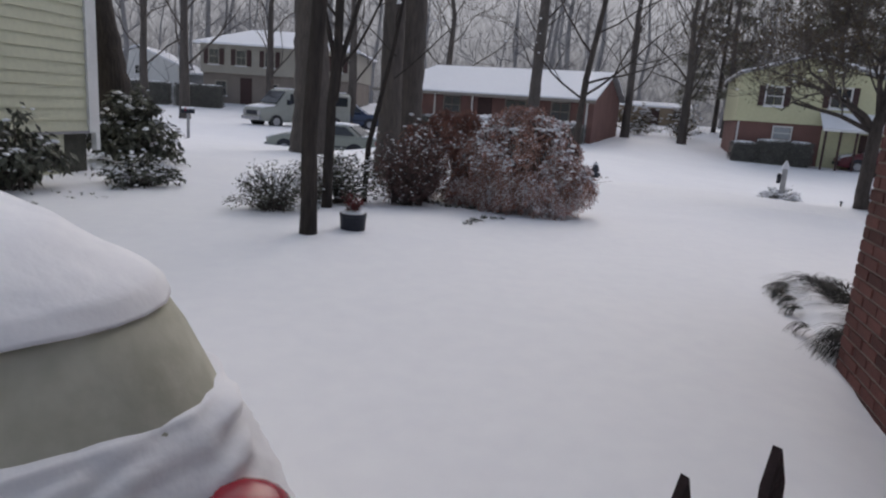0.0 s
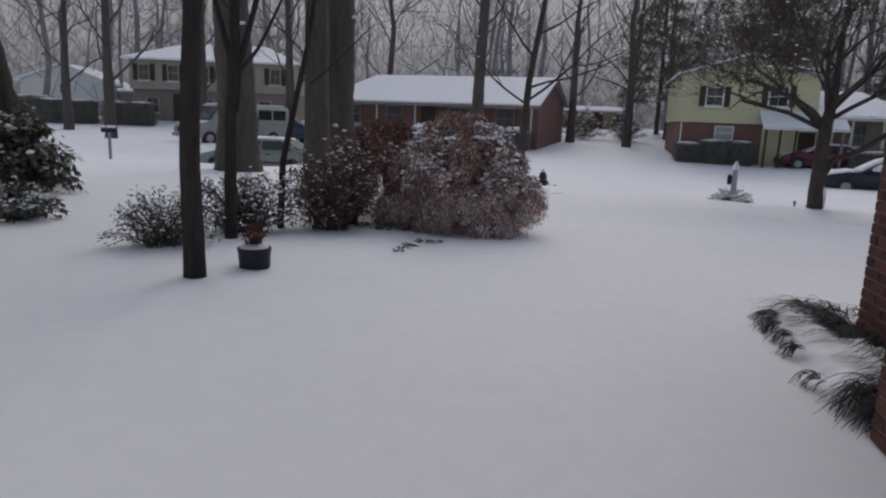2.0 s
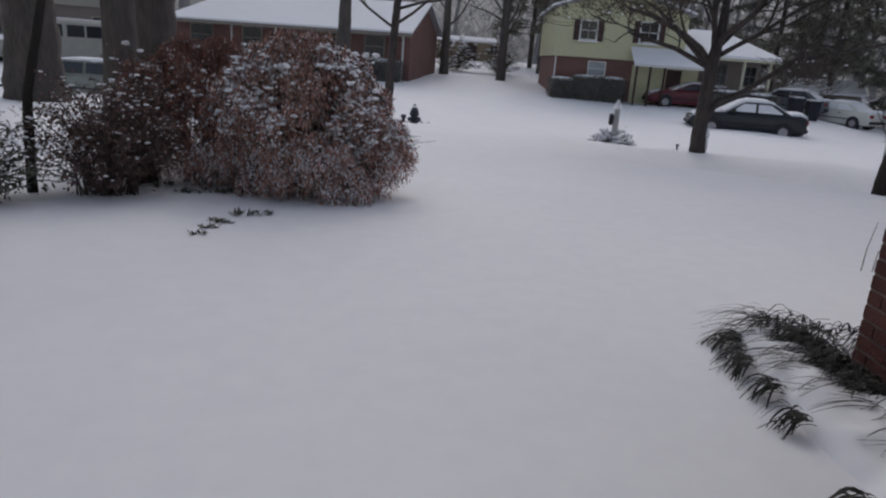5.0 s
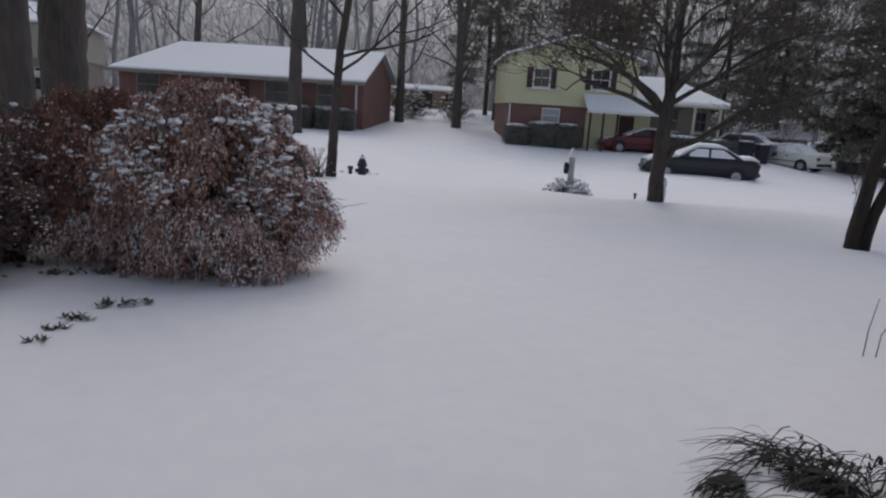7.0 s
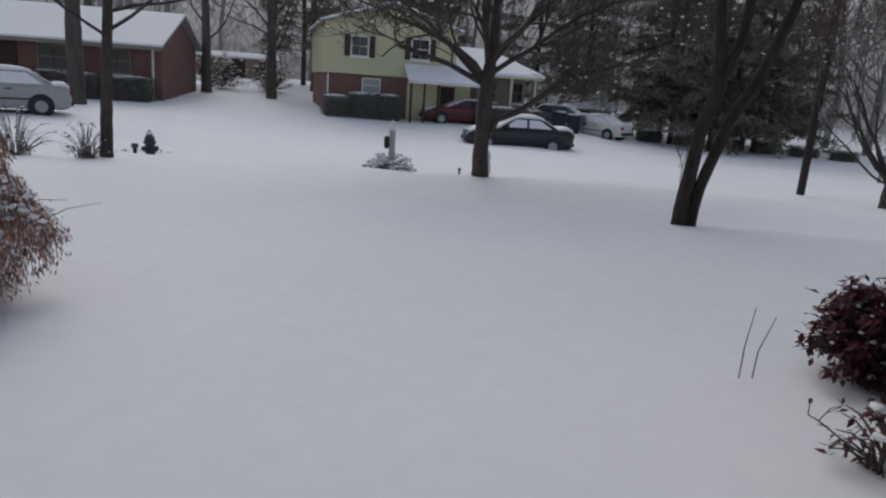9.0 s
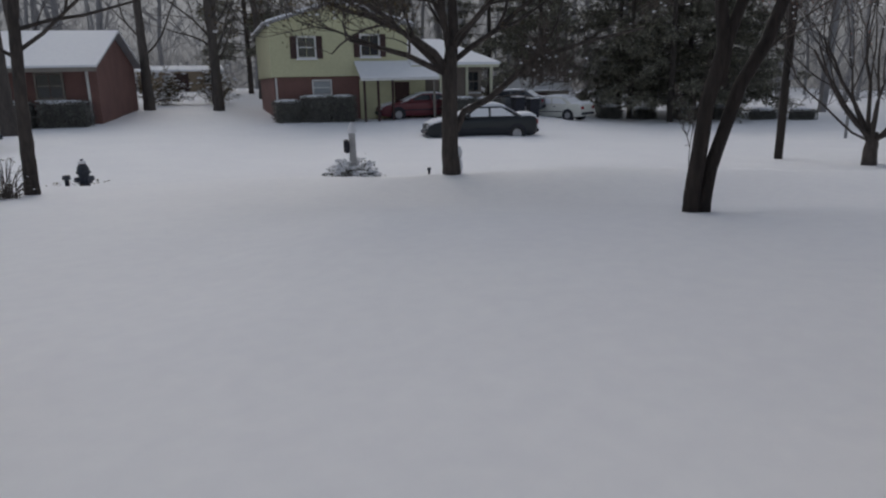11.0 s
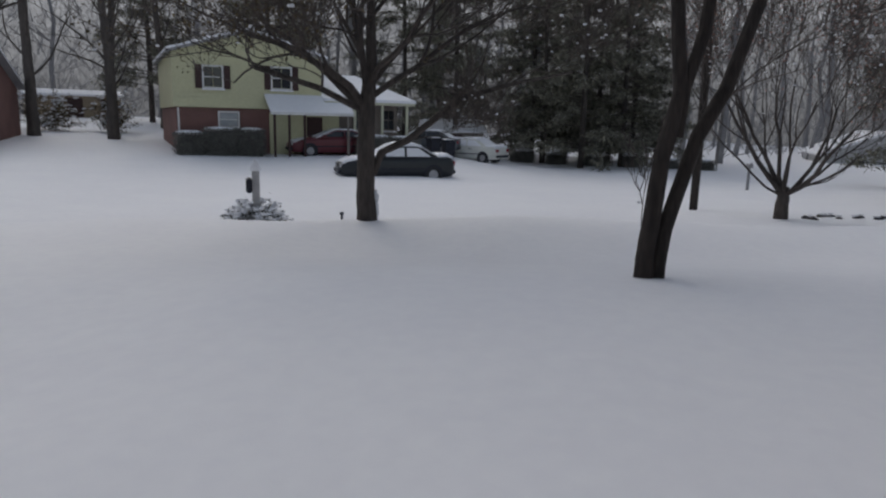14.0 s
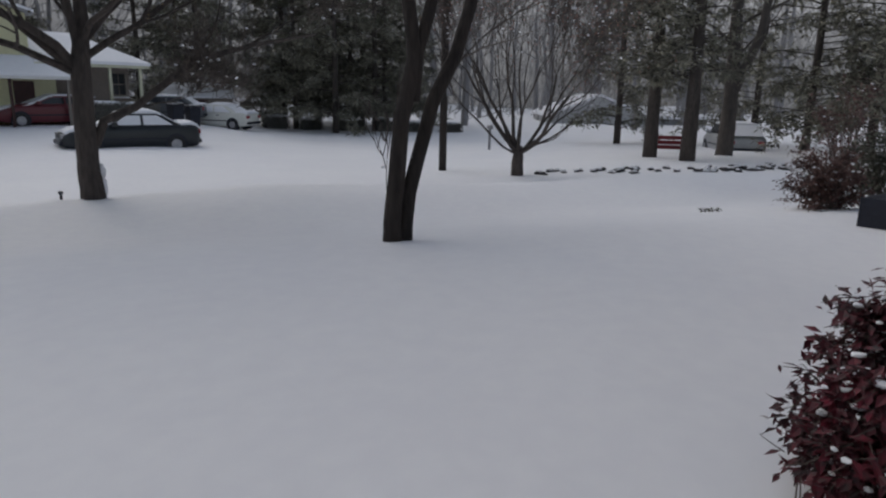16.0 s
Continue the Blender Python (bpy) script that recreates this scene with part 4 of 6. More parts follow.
def weeping_maple(x, y, R, h, n, seed, snowy, leafmat, label):
    """Broad weeping dome: crooked trunk, bare limbs in tiers, sprays that arch over and hang in feathery strings, snow lying in patches on them."""
    rnd = random.Random(seed)
    t = thing("weeping_maple", on_ground(x, y), label, "shrub")
    lf, sn, bare, tr = Soup(), Soup(), Soup(), Soup()
    tr.tube([(0, 0, -0.1), (0.06, -0.03, 0.35), (-0.05, 0.03, 0.7), (0.04, 0, 1.0)], [0.085, 0.07, 0.06, 0.045], 8)
    part("trunk", tr, BARK, t, "dark crooked trunk", fix=False)
    forks = []
    for i in range(16):
        a, top = 2.4 * i + rnd.uniform(-0.3, 0.3), h * rnd.uniform(0.55, 0.88)
        out = Vector((math.cos(a), math.sin(a), 0))
        L = R * rnd.uniform(0.55, 0.85)
        pts = [Vector((0, 0, 0.5 + 0.03 * i))] + [out * L * f + Vector((rnd.uniform(-0.07, 0.07), rnd.uniform(-0.07, 0.07), top * (0.75 + 0.25 * f) + rnd.uniform(-0.06, 0.06))) for f in (0.35, 0.65, 1.0)]
        bare.tube(pts, [0.034, 0.026, 0.018, 0.010], 5, False)
        forks += pts[1:]
        for q in pts[1:]:
            for k in range(int(5 * snowy)):
                r = rnd.uniform(0.010, 0.022)
                sn.blob(q + Vector((rnd.gauss(0, 0.06), rnd.gauss(0, 0.06), 0.03)), r * rnd.uniform(1, 2), r * rnd.uniform(1, 2), r, 0.4, 6, 3, rnd)
    for i in range(n):
        a = 2.39996 * i + rnd.uniform(-0.35, 0.35)
        u = -0.85 + 1.82 * (i + rnd.random()) / n                      # height on the rounded outline
        lump = 1 + 0.24 * noise.noise((2.1 * math.cos(a) + seed, 2.1 * math.sin(a), 2.2 * u))
        dome = max(0.03, 1 - u ** 1.35) ** 0.62 if u > 0 else 1.0 - 0.22 * u * u
        rad = dome * R * lump * rnd.uniform(0.66, 1.10)
        out = Vector((math.cos(a), math.sin(a), 0))
        c = out * rad + Vector((0, 0, 0.50 + (h - 0.50) * max(u, 0) * (0.93 + 0.07 * lump) + 0.42 * min(u, 0)))
        src = min(forks, key=lambda q: (q - c).length)
        bare.tube([src, src.lerp(c, 0.55) + Vector((0, 0, 0.10)), c], [0.009, 0.007, 0.004], 4, False)
        patch = noise.noise((c.x * 2.3 + seed * 1.7, c.y * 2.3, c.z * 3.0))
        heavy = patch > 0.0 and -0.2 < u < 0.85
        for k in range(rnd.randint(9, 15)):
            b = a + rnd.gauss(0, 1.0)
            o = Vector((math.cos(b), math.sin(b), 0))
            reach, hang = rnd.uniform(0.05, 0.17), rnd.uniform(0.10, 0.34) * (1.0 if u > 0 else 0.8)
            pts = [c, c + o * reach * 0.6 + Vector((0, 0, 0.035)), c + o * reach + Vector((0, 0, -hang * 0.35)), c + o * reach * 1.08 + Vector((rnd.gauss(0, 0.02), rnd.gauss(0, 0.02), -hang))]
            bare.tube(pts, [0.003, 0.0026, 0.002, 0.0012], 3, False)
            for m in range(32):
                g = rnd.random() ** 0.8 * 3
                e = min(2, int(g))
                p = pts[e].lerp(pts[e + 1], g - e) + Vector((rnd.gauss(0, 0.018), rnd.gauss(0, 0.018), rnd.gauss(0, 0.018)))
                if p.z < 0.03:
                    continue
                L = rnd.uniform(0.022, 0.052)
                lf.leaf(p, (rnd.uniform(-0.5, 0.5) + o.x * 0.3, rnd.uniform(-0.5, 0.5) + o.y * 0.3, rnd.uniform(-1.5, -0.25)), (rnd.uniform(-1, 1), rnd.uniform(-1, 1), 0.5), L, L * rnd.uniform(0.16, 0.34))
            # snow caught where the spray arches over, a dusting along the strings
            for m in range(int(snowy * (rnd.randint(4, 11) if heavy else rnd.random() < 0.45))):
                p = pts[0].lerp(pts[2], rnd.random()) + Vector((rnd.gauss(0, 0.03), rnd.gauss(0, 0.03), rnd.gauss(0.0, 0.03)))
                r = rnd.uniform(0.005, 0.015)
                sn.blob(p, r * rnd.uniform(1.0, 2.2), r * rnd.uniform(1.0, 2.2), r * rnd.uniform(0.8, 1.4), 0.45, 5, 2, rnd)
            for m in range(int(snowy * (rnd.randint(3, 9) if u > 0.0 else rnd.randint(15, 28)))):
                p = pts[1].lerp(pts[3], rnd.random()) + Vector((rnd.gauss(0, 0.02), rnd.gauss(0, 0.02), 0))
                if p.z > 0.02:
                    r = rnd.uniform(0.003, 0.0085)
                    sn.blob(p, r, r, r * 1.6, 0.4, 4, 2, rnd)
        if heavy and u > -0.1 and snowy > 0.5:
            side = Vector((-out.y, out.x, 0))
            for m in range(rnd.randint(5, 9)):
                q = c + side * rnd.gauss(0, 0.09) + out * rnd.gauss(0.02, 0.05) + Vector((0, 0, rnd.gauss(0.02, 0.035)))
                r = rnd.uniform(0.010, 0.026)
                sn.blob(q, r * rnd.uniform(1.0, 2.0), r * rnd.uniform(1.0, 2.0), r * rnd.uniform(0.45, 0.8), 0.45, 6, 3, rnd)
        # long bare whips standing out of the outline
        if rnd.random() < 0.85:
            d = (out * rnd.uniform(0.4, 1.1) + Vector((rnd.uniform(-0.4, 0.4), rnd.uniform(-0.4, 0.4), rnd.uniform(-0.2, 0.5)))) * rnd.uniform(0.14, 0.36)
            bare.tube([c - d * 0.3, c + d * 0.5, c + d + Vector((0, 0, -0.06))], [0.0035, 0.0025, 0.0012], 3, False)
    part("crown", bare, TWIG, t, "arching bare branches", fix=False)
    part("foliage", lf, leafmat, t, "feathery hanging leaves", fix=False)
    part("snow", sn, SNOWCAP, t, "patches of snow on the branches", fix=False)


weeping_maple(1.53, 9.36, 0.74, 1.34, 270, 71, 1.0, RUSSET, "weeping maple mound with russet hanging leaves and snow patches")
weeping_maple(0.72, 10.2, 0.84, 1.24, 150, 72, 0.3, DARKRUSSET, "smaller dark russet weeping maple behind the snowy one")
shrub("barberry_bush", 0.06, 8.85, 0.58, 0.55, 1.04, 6500, DARKLEAF, 0.034, "dark purple twiggy bush with a little snow", 72, 0.08, 110, 0.1, snowsize=0.014)
shrub("barberry_bush", 0.24, 9.45, 0.34, 0.34, 1.0, 3000, DARKLEAF, 0.036, "dark purple bush behind the first", 79, 0.02, 100, 0.1, snowsize=0.014)
shrub("snowy_shrub", -0.78, 8.45, 0.62, 0.50, 0.64, 2300, GREENLEAF, 0.052, "snow-laden shrub with sparse grey-green leaves", 73, 0.34, 80, snowsize=0.015)
shrub("snowy_shrub", -1.32, 7.55, 0.46, 0.4, 0.46, 2400, GREENLEAF, 0.036, "low twiggy shrub dusted with snow", 74, 0.22, 70, snowsize=0.013)
shrub("rhododendron", -4.45, 12.0, 0.82, 0.75, 1.25, 3600, GREENLEAF, 0.13, "dark rhododendron with drooping leaves and snow", 75, 0.05, 60, 0.35, snowsize=0.05)
shrub("rhododendron", -4.35, 8.3, 0.62, 0.6, 0.95, 2000, GREENLEAF, 0.12, "drooping dark rhododendron beside the cream house", 76, 0.07, 40, 0.45, snowsize=0.05, low=0.3)
shrub("snowy_shrub", -3.35, 9.2, 0.62, 0.5, 0.42, 1500, GREENLEAF, 0.07, "low shrub weighed down by snow", 77, 0.35, 36, 0.2)
shrub("nandina", 6.06, 5.88, 0.46, 0.46, 0.72, 9200, REDLEAF, 0.052, "red-leaved nandina bush with snow between leaves", 78, 0.05, 90, 0.15, snowsize=0.014)
shrub("nandina", 5.46, 6.08, 0.38, 0.38, 0.56, 9000, REDLEAF, 0.046, "dark red and green nandina bush near the wall", 80, 0.05, 90, 0.15, snowsize=0.014)
shrub("nandina", 4.62, 5.74, 0.26, 0.24, 0.30, 200, REDLEAF, 0.04, "sparse bare-stemmed small bush", 81, 0.05, 22)
shrub("red_shrub", 12.2, 5.42, 0.46, 0.48, 0.70, 7000, DARKLEAF, 0.045, "dark reddish bush at the far end of the lawn", 82, 0.02, 60)
shrub("red_shrub", 13.4, 4.55, 0.7, 0.7, 0.95, 4200, GREENLEAF, 0.07, "dark green bush behind the red one", 83, 0.03, 60)
shrub("red_shrub", 15.8, 4.7, 0.9, 0.9, 2.0, 3600, DARKLEAF, 0.06, "tall twiggy dark bush", 84, 0.02, 50)
shrub("mailbox_shrub", 9.42, 16.6, 0.60, 0.58, 0.54, 3400, GREENLEAF, 0.05, "low snowy mound of shrub round the mailbox post", 85, 0.45, 40, 0.3, snowsize=0.04)


def hedge(name, m, lx, ly, h, seed, label, cap=0.10):
    """A clipped box hedge: dense leaves over a dark core, with a slab of snow on top."""
    rnd = random.Random(seed)
    t = thing(name, m, label, "hedge")
    c = Soup()
    c.box(-lx + 0.1, lx - 0.1, -ly + 0.1, ly - 0.1, -0.2, h - 0.1)
    part("core", c, HEDGELEAF, t, bevel=0.05)
    lf, sn = Soup(), Soup()
    for i in range(int(900 * (lx + ly) * 2 * h)):
        side = rnd.random()
        x, y, z = rnd.uniform(-lx, lx), rnd.uniform(-ly, ly), rnd.uniform(0.02, h)
        if side < 0.5:
            y = -ly
        elif side < 0.65:
            x = rnd.choice((-lx, lx))
        elif side < 0.75:
            y = ly
        else:
            z = h
        k = 1 - 0.12 * max(0, z / h - 0.7)
        p = Vector((x * k + rnd.gauss(0, 0.03), y * k + rnd.gauss(0, 0.03), z + rnd.gauss(0, 0.03)))
        lf.leaf(p, (rnd.uniform(-1, 1), rnd.uniform(-1, 1) - 0.3, rnd.uniform(-0.8, 0.6)), (rnd.uniform(-1, 1), -1, 1), rnd.uniform(0.06, 0.13), rnd.uniform(0.03, 0.06))
    n = max(1, round(lx * 1.3))
    for i in range(n):
        cx = -lx + 2 * lx * (i + 0.5) / n
        sn.blob((cx + rnd.uniform(-0.05, 0.05), 0, h + 0.01), lx / n * rnd.uniform(0.85, 1.05), ly * 0.95, cap, 0.12, 12, 6, rnd)
    part("foliage", lf, HEDGELEAF, t, fix=False)
    part("snow", sn, SNOWCAP, t, "snow lying on the clipped top", True, fix=False)


HEDGE_ROW = ((41.6, 34.0, 0.8, 0.8), (42.8, 32.0, 0.7, 0.7), (44.0, 29.5, 0.9, 0.7), (44.7, 27.4, 0.6, 0.8), (45.6, 25.3, 0.8, 0.6), (46.3, 23.2, 0.7, 0.6))


def house_spot(ox, oy, deg, along, out):
    """A place in front of a house wall."""
    c, sn_ = math.cos(radians(deg)), math.sin(radians(deg))
    return ox + c * along + sn_ * out, oy + sn_ * along - c * out


for k, (a, o, lx, hh) in enumerate(((0.55, 0.75, 0.65, 0.95), (1.95, 0.75, 0.70, 1.15), (3.25, 0.75, 0.62, 1.15), (9.3, 1.2, 0.9, 0.95), (11.0, 1.2, 0.75, 0.95))):
    x, y = house_spot(17.62, 35.85, -21.6, a * 0.955, o)
    hedge("clipped_shrub", on_ground(x, y, -21.6), lx, 0.45, hh, 90 + k, "clipped dark evergreen shrub with a snow cap")
for k, (a, lx, hh) in enumerate(((-1.2, 0.95, 1.0), (-3.4, 1.0, 1.05), (-5.6, 0.8, 0.95), (-9.0, 1.2, 1.0), (-11.6, 1.1, 1.0))):
    x, y = house_spot(10.6, 38.3, -28, a, 0.75)
    hedge("clipped_shrub", on_ground(x, y, -28), lx, 0.5, hh, 100 + k, "clipped dark shrub under the ranch house windows")
for k, (x, y, lx) in enumerate(((-18.6, 50.6, 1.9), (-14.6, 50.4, 1.6), (-22.5, 53, 2.0))):
    hedge("clipped_hedge", on_ground(x, y, 4), lx, 0.6, 1.5, 110 + k, "long dark clipped hedge with a line of snow on top")
for k, (x, y, lx, hh) in enumerate(HEDGE_ROW):
    hedge("clipped_shrub", on_ground(x, y, -35), lx, 0.5, hh, 140 + k, "dark low shrub under the evergreens with a snow cap", 0.13)
# bare tangles beside the hydrant and the roadside tree
for k, (x, y, r, hh) in enumerate(((3.9, 16.9, 0.42, 0.6), (3.0, 17.4, 0.6, 0.9))):
    shrub("bare_thicket", x, y, r, r, hh, 160, TANLEAF, 0.05, "tangle of bare thin stems dusted with snow", 130 + k, 0.5, 46, snowsize=0.016)
for i, (x, y) in enumerate(((14.5, 48.5), (16.5, 47.5), (19.5, 47.0))):
    shrub("brush", x, y, 1.6, 1.2, 2.2, 2200, TANLEAF, 0.14, "tangled tan winter brush at the edge of the woods", 120 + i, 0.12, 50, 0.0, snowsize=0.08)


# ---- grass clumps along the brick wall ----
def wall_point(along, out):
    """A place beside the brick wall: along it from the front corner, and out from it."""
    return 3.44 + DIRX * along - DIRY * out, 5.32 + DIRY * along + DIRX * out


def grass_clump(along, out, reach, n, seed, lift=0.07, fan=0.45, droop=0.08, arch=0.045, turn=0.0, wide=0.0065):
    """Strap leaves from one root, bent over by the snow so that their tips point away from the wall."""
    rnd = random.Random(seed)
    x, y = wall_point(along, out)
    t = thing("grass_clump", on_ground(x, y, HOUSE_TURN + 90 + turn, lift), "clump of dark strap-leaved grass pressed down by snow", "grass", "grass by the wall")
    s = Soup()
    for i in range(n):
        a = rnd.gauss(0, fan)
        d = Vector((math.cos(a), math.sin(a), 0))
        L = reach * rnd.uniform(0.45, 1.1)
        root = Vector((rnd.gauss(0, reach * 0.12), rnd.gauss(0, reach * 0.22), -0.02))
        w, up, bend = wide * rnd.uniform(0.5, 1.3), arch * rnd.uniform(0.2, 1.4), rnd.uniform(-0.3, 0.3)
        pts = []
        for k in range(6):
            f = k / 5
            pts.append(root + d * L * f + Vector((-d.y, d.x, 0)) * bend * L * f * f + Vector((0, 0, up * math.sin(math.pi * f * 0.9) - droop * f * f * rnd.uniform(0.9, 1.1))))
        for k in range(5):
            p, q = pts[k], pts[k + 1]
            sd = (q - p).cross(Vector((0, 0, 1))).normalized()
            w0, w1 = w * (1 - 0.17 * k), w * (1 - 0.17 * (k + 1))
            s.face(p - sd * w0, p + sd * w0, q + sd * w1, q - sd * w1)
    part("tuft", s, GRASSBLADE, t, fix=False)


# separate tufts that hang over the outer edge of the snow heap
for k, (a, o, r, n) in enumerate(((0.20, 0.42, 0.20, 34), (0.12, 0.46, 0.17, 30), (-0.04, 0.48, 0.16, 40), (-0.14, 0.52, 0.11, 24), (-0.32, 0.48, 0.14, 42), (-0.55, 0.50, 0.13, 40), (-1.03, 0.56, 0.11, 30))):
    grass_clump(a, o, r, int(n * 0.75), 200 + k, 0.065, 0.32, 0.08, 0.03, 0, 0.008)
# the thick mat against the wall and round its corner
for k, (a, o, r, n, tn) in enumerate(((0.30, 0.14, 0.32, 40, 6), (0.26, -0.04, 0.30, 44, 20), (0.14, 0.06, 0.26, 56, 0), (0.02, 0.05, 0.26, 64, 0), (-0.10, 0.04, 0.24, 64, 0), (-0.24, 0.03, 0.20, 60, 0),
                                      (-0.38, 0.02, 0.18, 56, 0), (-0.52, 0.02, 0.16, 50, 0), (-0.68, 0.02, 0.20, 50, 0), (-0.84, 0.03, 0.22, 56, 0), (-1.00, 0.04, 0.24, 56, 0), (0.22, -0.26, 0.30, 50, 60), (0.24, -0.50, 0.30, 50, 80))):
    grass_clump(a, o + 0.05, r, int(n * 1.3), 230 + k, 0.085, 0.5, 0.035, 0.06, tn)
# the big tuft beside the chimney breast
for k, (a, o, r, n, tn) in enumerate(((-1.16, 0.20, 0.30, 60, 0), (-1.26, 0.26, 0.32, 100, 10), (-1.38, 0.32, 0.30, 90, 25), (-1.44, 0.24, 0.32, 60, 50), (-1.28, 0.42, 0.18, 60, 10))):
    grass_clump(a, o, r, n, 260 + k, 0.075, 0.55, 0.09, 0.07, tn)
# single long leaves lying across the snow
for k, (a, o, r, n) in enumerate(((0.24, 0.16, 0.38, 14), (0.12, 0.18, 0.38, 10), (-0.02, 0.20, 0.40, 10), (-0.18, 0.18, 0.38, 8), (-0.28, 0.16, 0.44, 12), (-0.34, 0.22, 0.34, 8), (-0.12, 0.30, 0.22, 4), (-0.56, 0.16, 0.30, 6), (-0.80, 0.22, 0.18, 5))):
    grass_clump(a, o, r, n, 280 + k, 0.09, 0.14, 0.02, 0.03, 0, 0.005)


def snow_mound():
    """Low uneven heap of snow lying over the grass along the wall."""
    t = thing("snow_heap", pose(3.44, 5.32, 0, 0, 0, HOUSE_TURN), "low uneven heap of snow over the grass clumps", "snow")
    s = Soup()
    nx, ny = 80, 34
    for i in range(nx):
        for j in range(ny):
            x, y = -2.0 + 2.7 * i / (nx - 1), -0.02 + 0.92 * j / (ny - 1)
            fx = smooth01(-1.7, -1.1, x) * (1 - smooth01(0.15, 0.55, x))
            fy = smooth01(-0.02, 0.12, y) * (1 - smooth01(0.34, 0.66 + 0.08 * noise.noise((x * 3, 2, 0)), y))
            bump = 0.185 + 0.045 * noise.noise((x * 4, y * 4, 1)) + 0.022 * noise.noise((x * 11, y * 11, 5))
            s.v.append((x, y, -0.14 + bump * 1.15 * fx * fy))
    s.f = [(i * ny + j, i * ny + j + 1, (i + 1) * ny + j + 1, (i + 1) * ny + j) for i in range(nx - 1) for j in range(ny - 1)]
    part("mound", s, SNOW, t, "", True, fix=True)


snow_mound()


# ---- vehicles ----
def loft(sections, close=True):
    """Rings of equal length joined in order."""
    s = Soup()
    n = len(sections[0])
    for ring in sections:
        s.v += [tuple(p) for p in ring]
    for i in range(len(sections) - 1):
        for j in range(n):
            k = (j + 1) % n
            s.f.append((i * n + j, i * n + k, (i + 1) * n + k, (i + 1) * n + j))
    s.f.append(tuple(reversed(range(n))))
    s.f.append(tuple(range((len(sections) - 1) * n, len(sections) * n)))
    return s


def ring_at(x, w, z0, z1, r=0.10):
    """A rounded upright rectangle across the car at x."""
    h = w / 2
    return [(x, -h + r * 0.6, z0), (x, h - r * 0.6, z0), (x, h, z0 + r), (x, h, z1 - r), (x, h - r, z1), (x, -h + r, z1), (x, -h, z1 - r), (x, -h, z0 + r)]


def flank(x, w, z0, z1):
    """A section across a car at x: sill tucked in, full at the waist, shoulder rounded over."""
    h, d = w / 2, z1 - z0
    half = [(h * 0.90, z0), (h * 0.965, z0 + d * 0.16), (h * 0.995, z0 + d * 0.36), (h, z0 + d * 0.58), (h * 0.985, z0 + d * 0.78), (h * 0.945, z0 + d * 0.92), (h * 0.86, z1 - 0.006), (h * 0.5, z1 + 0.012)]
    return [(x, y, z) for y, z in half] + [(x, -y, z) for y, z in reversed(half)]


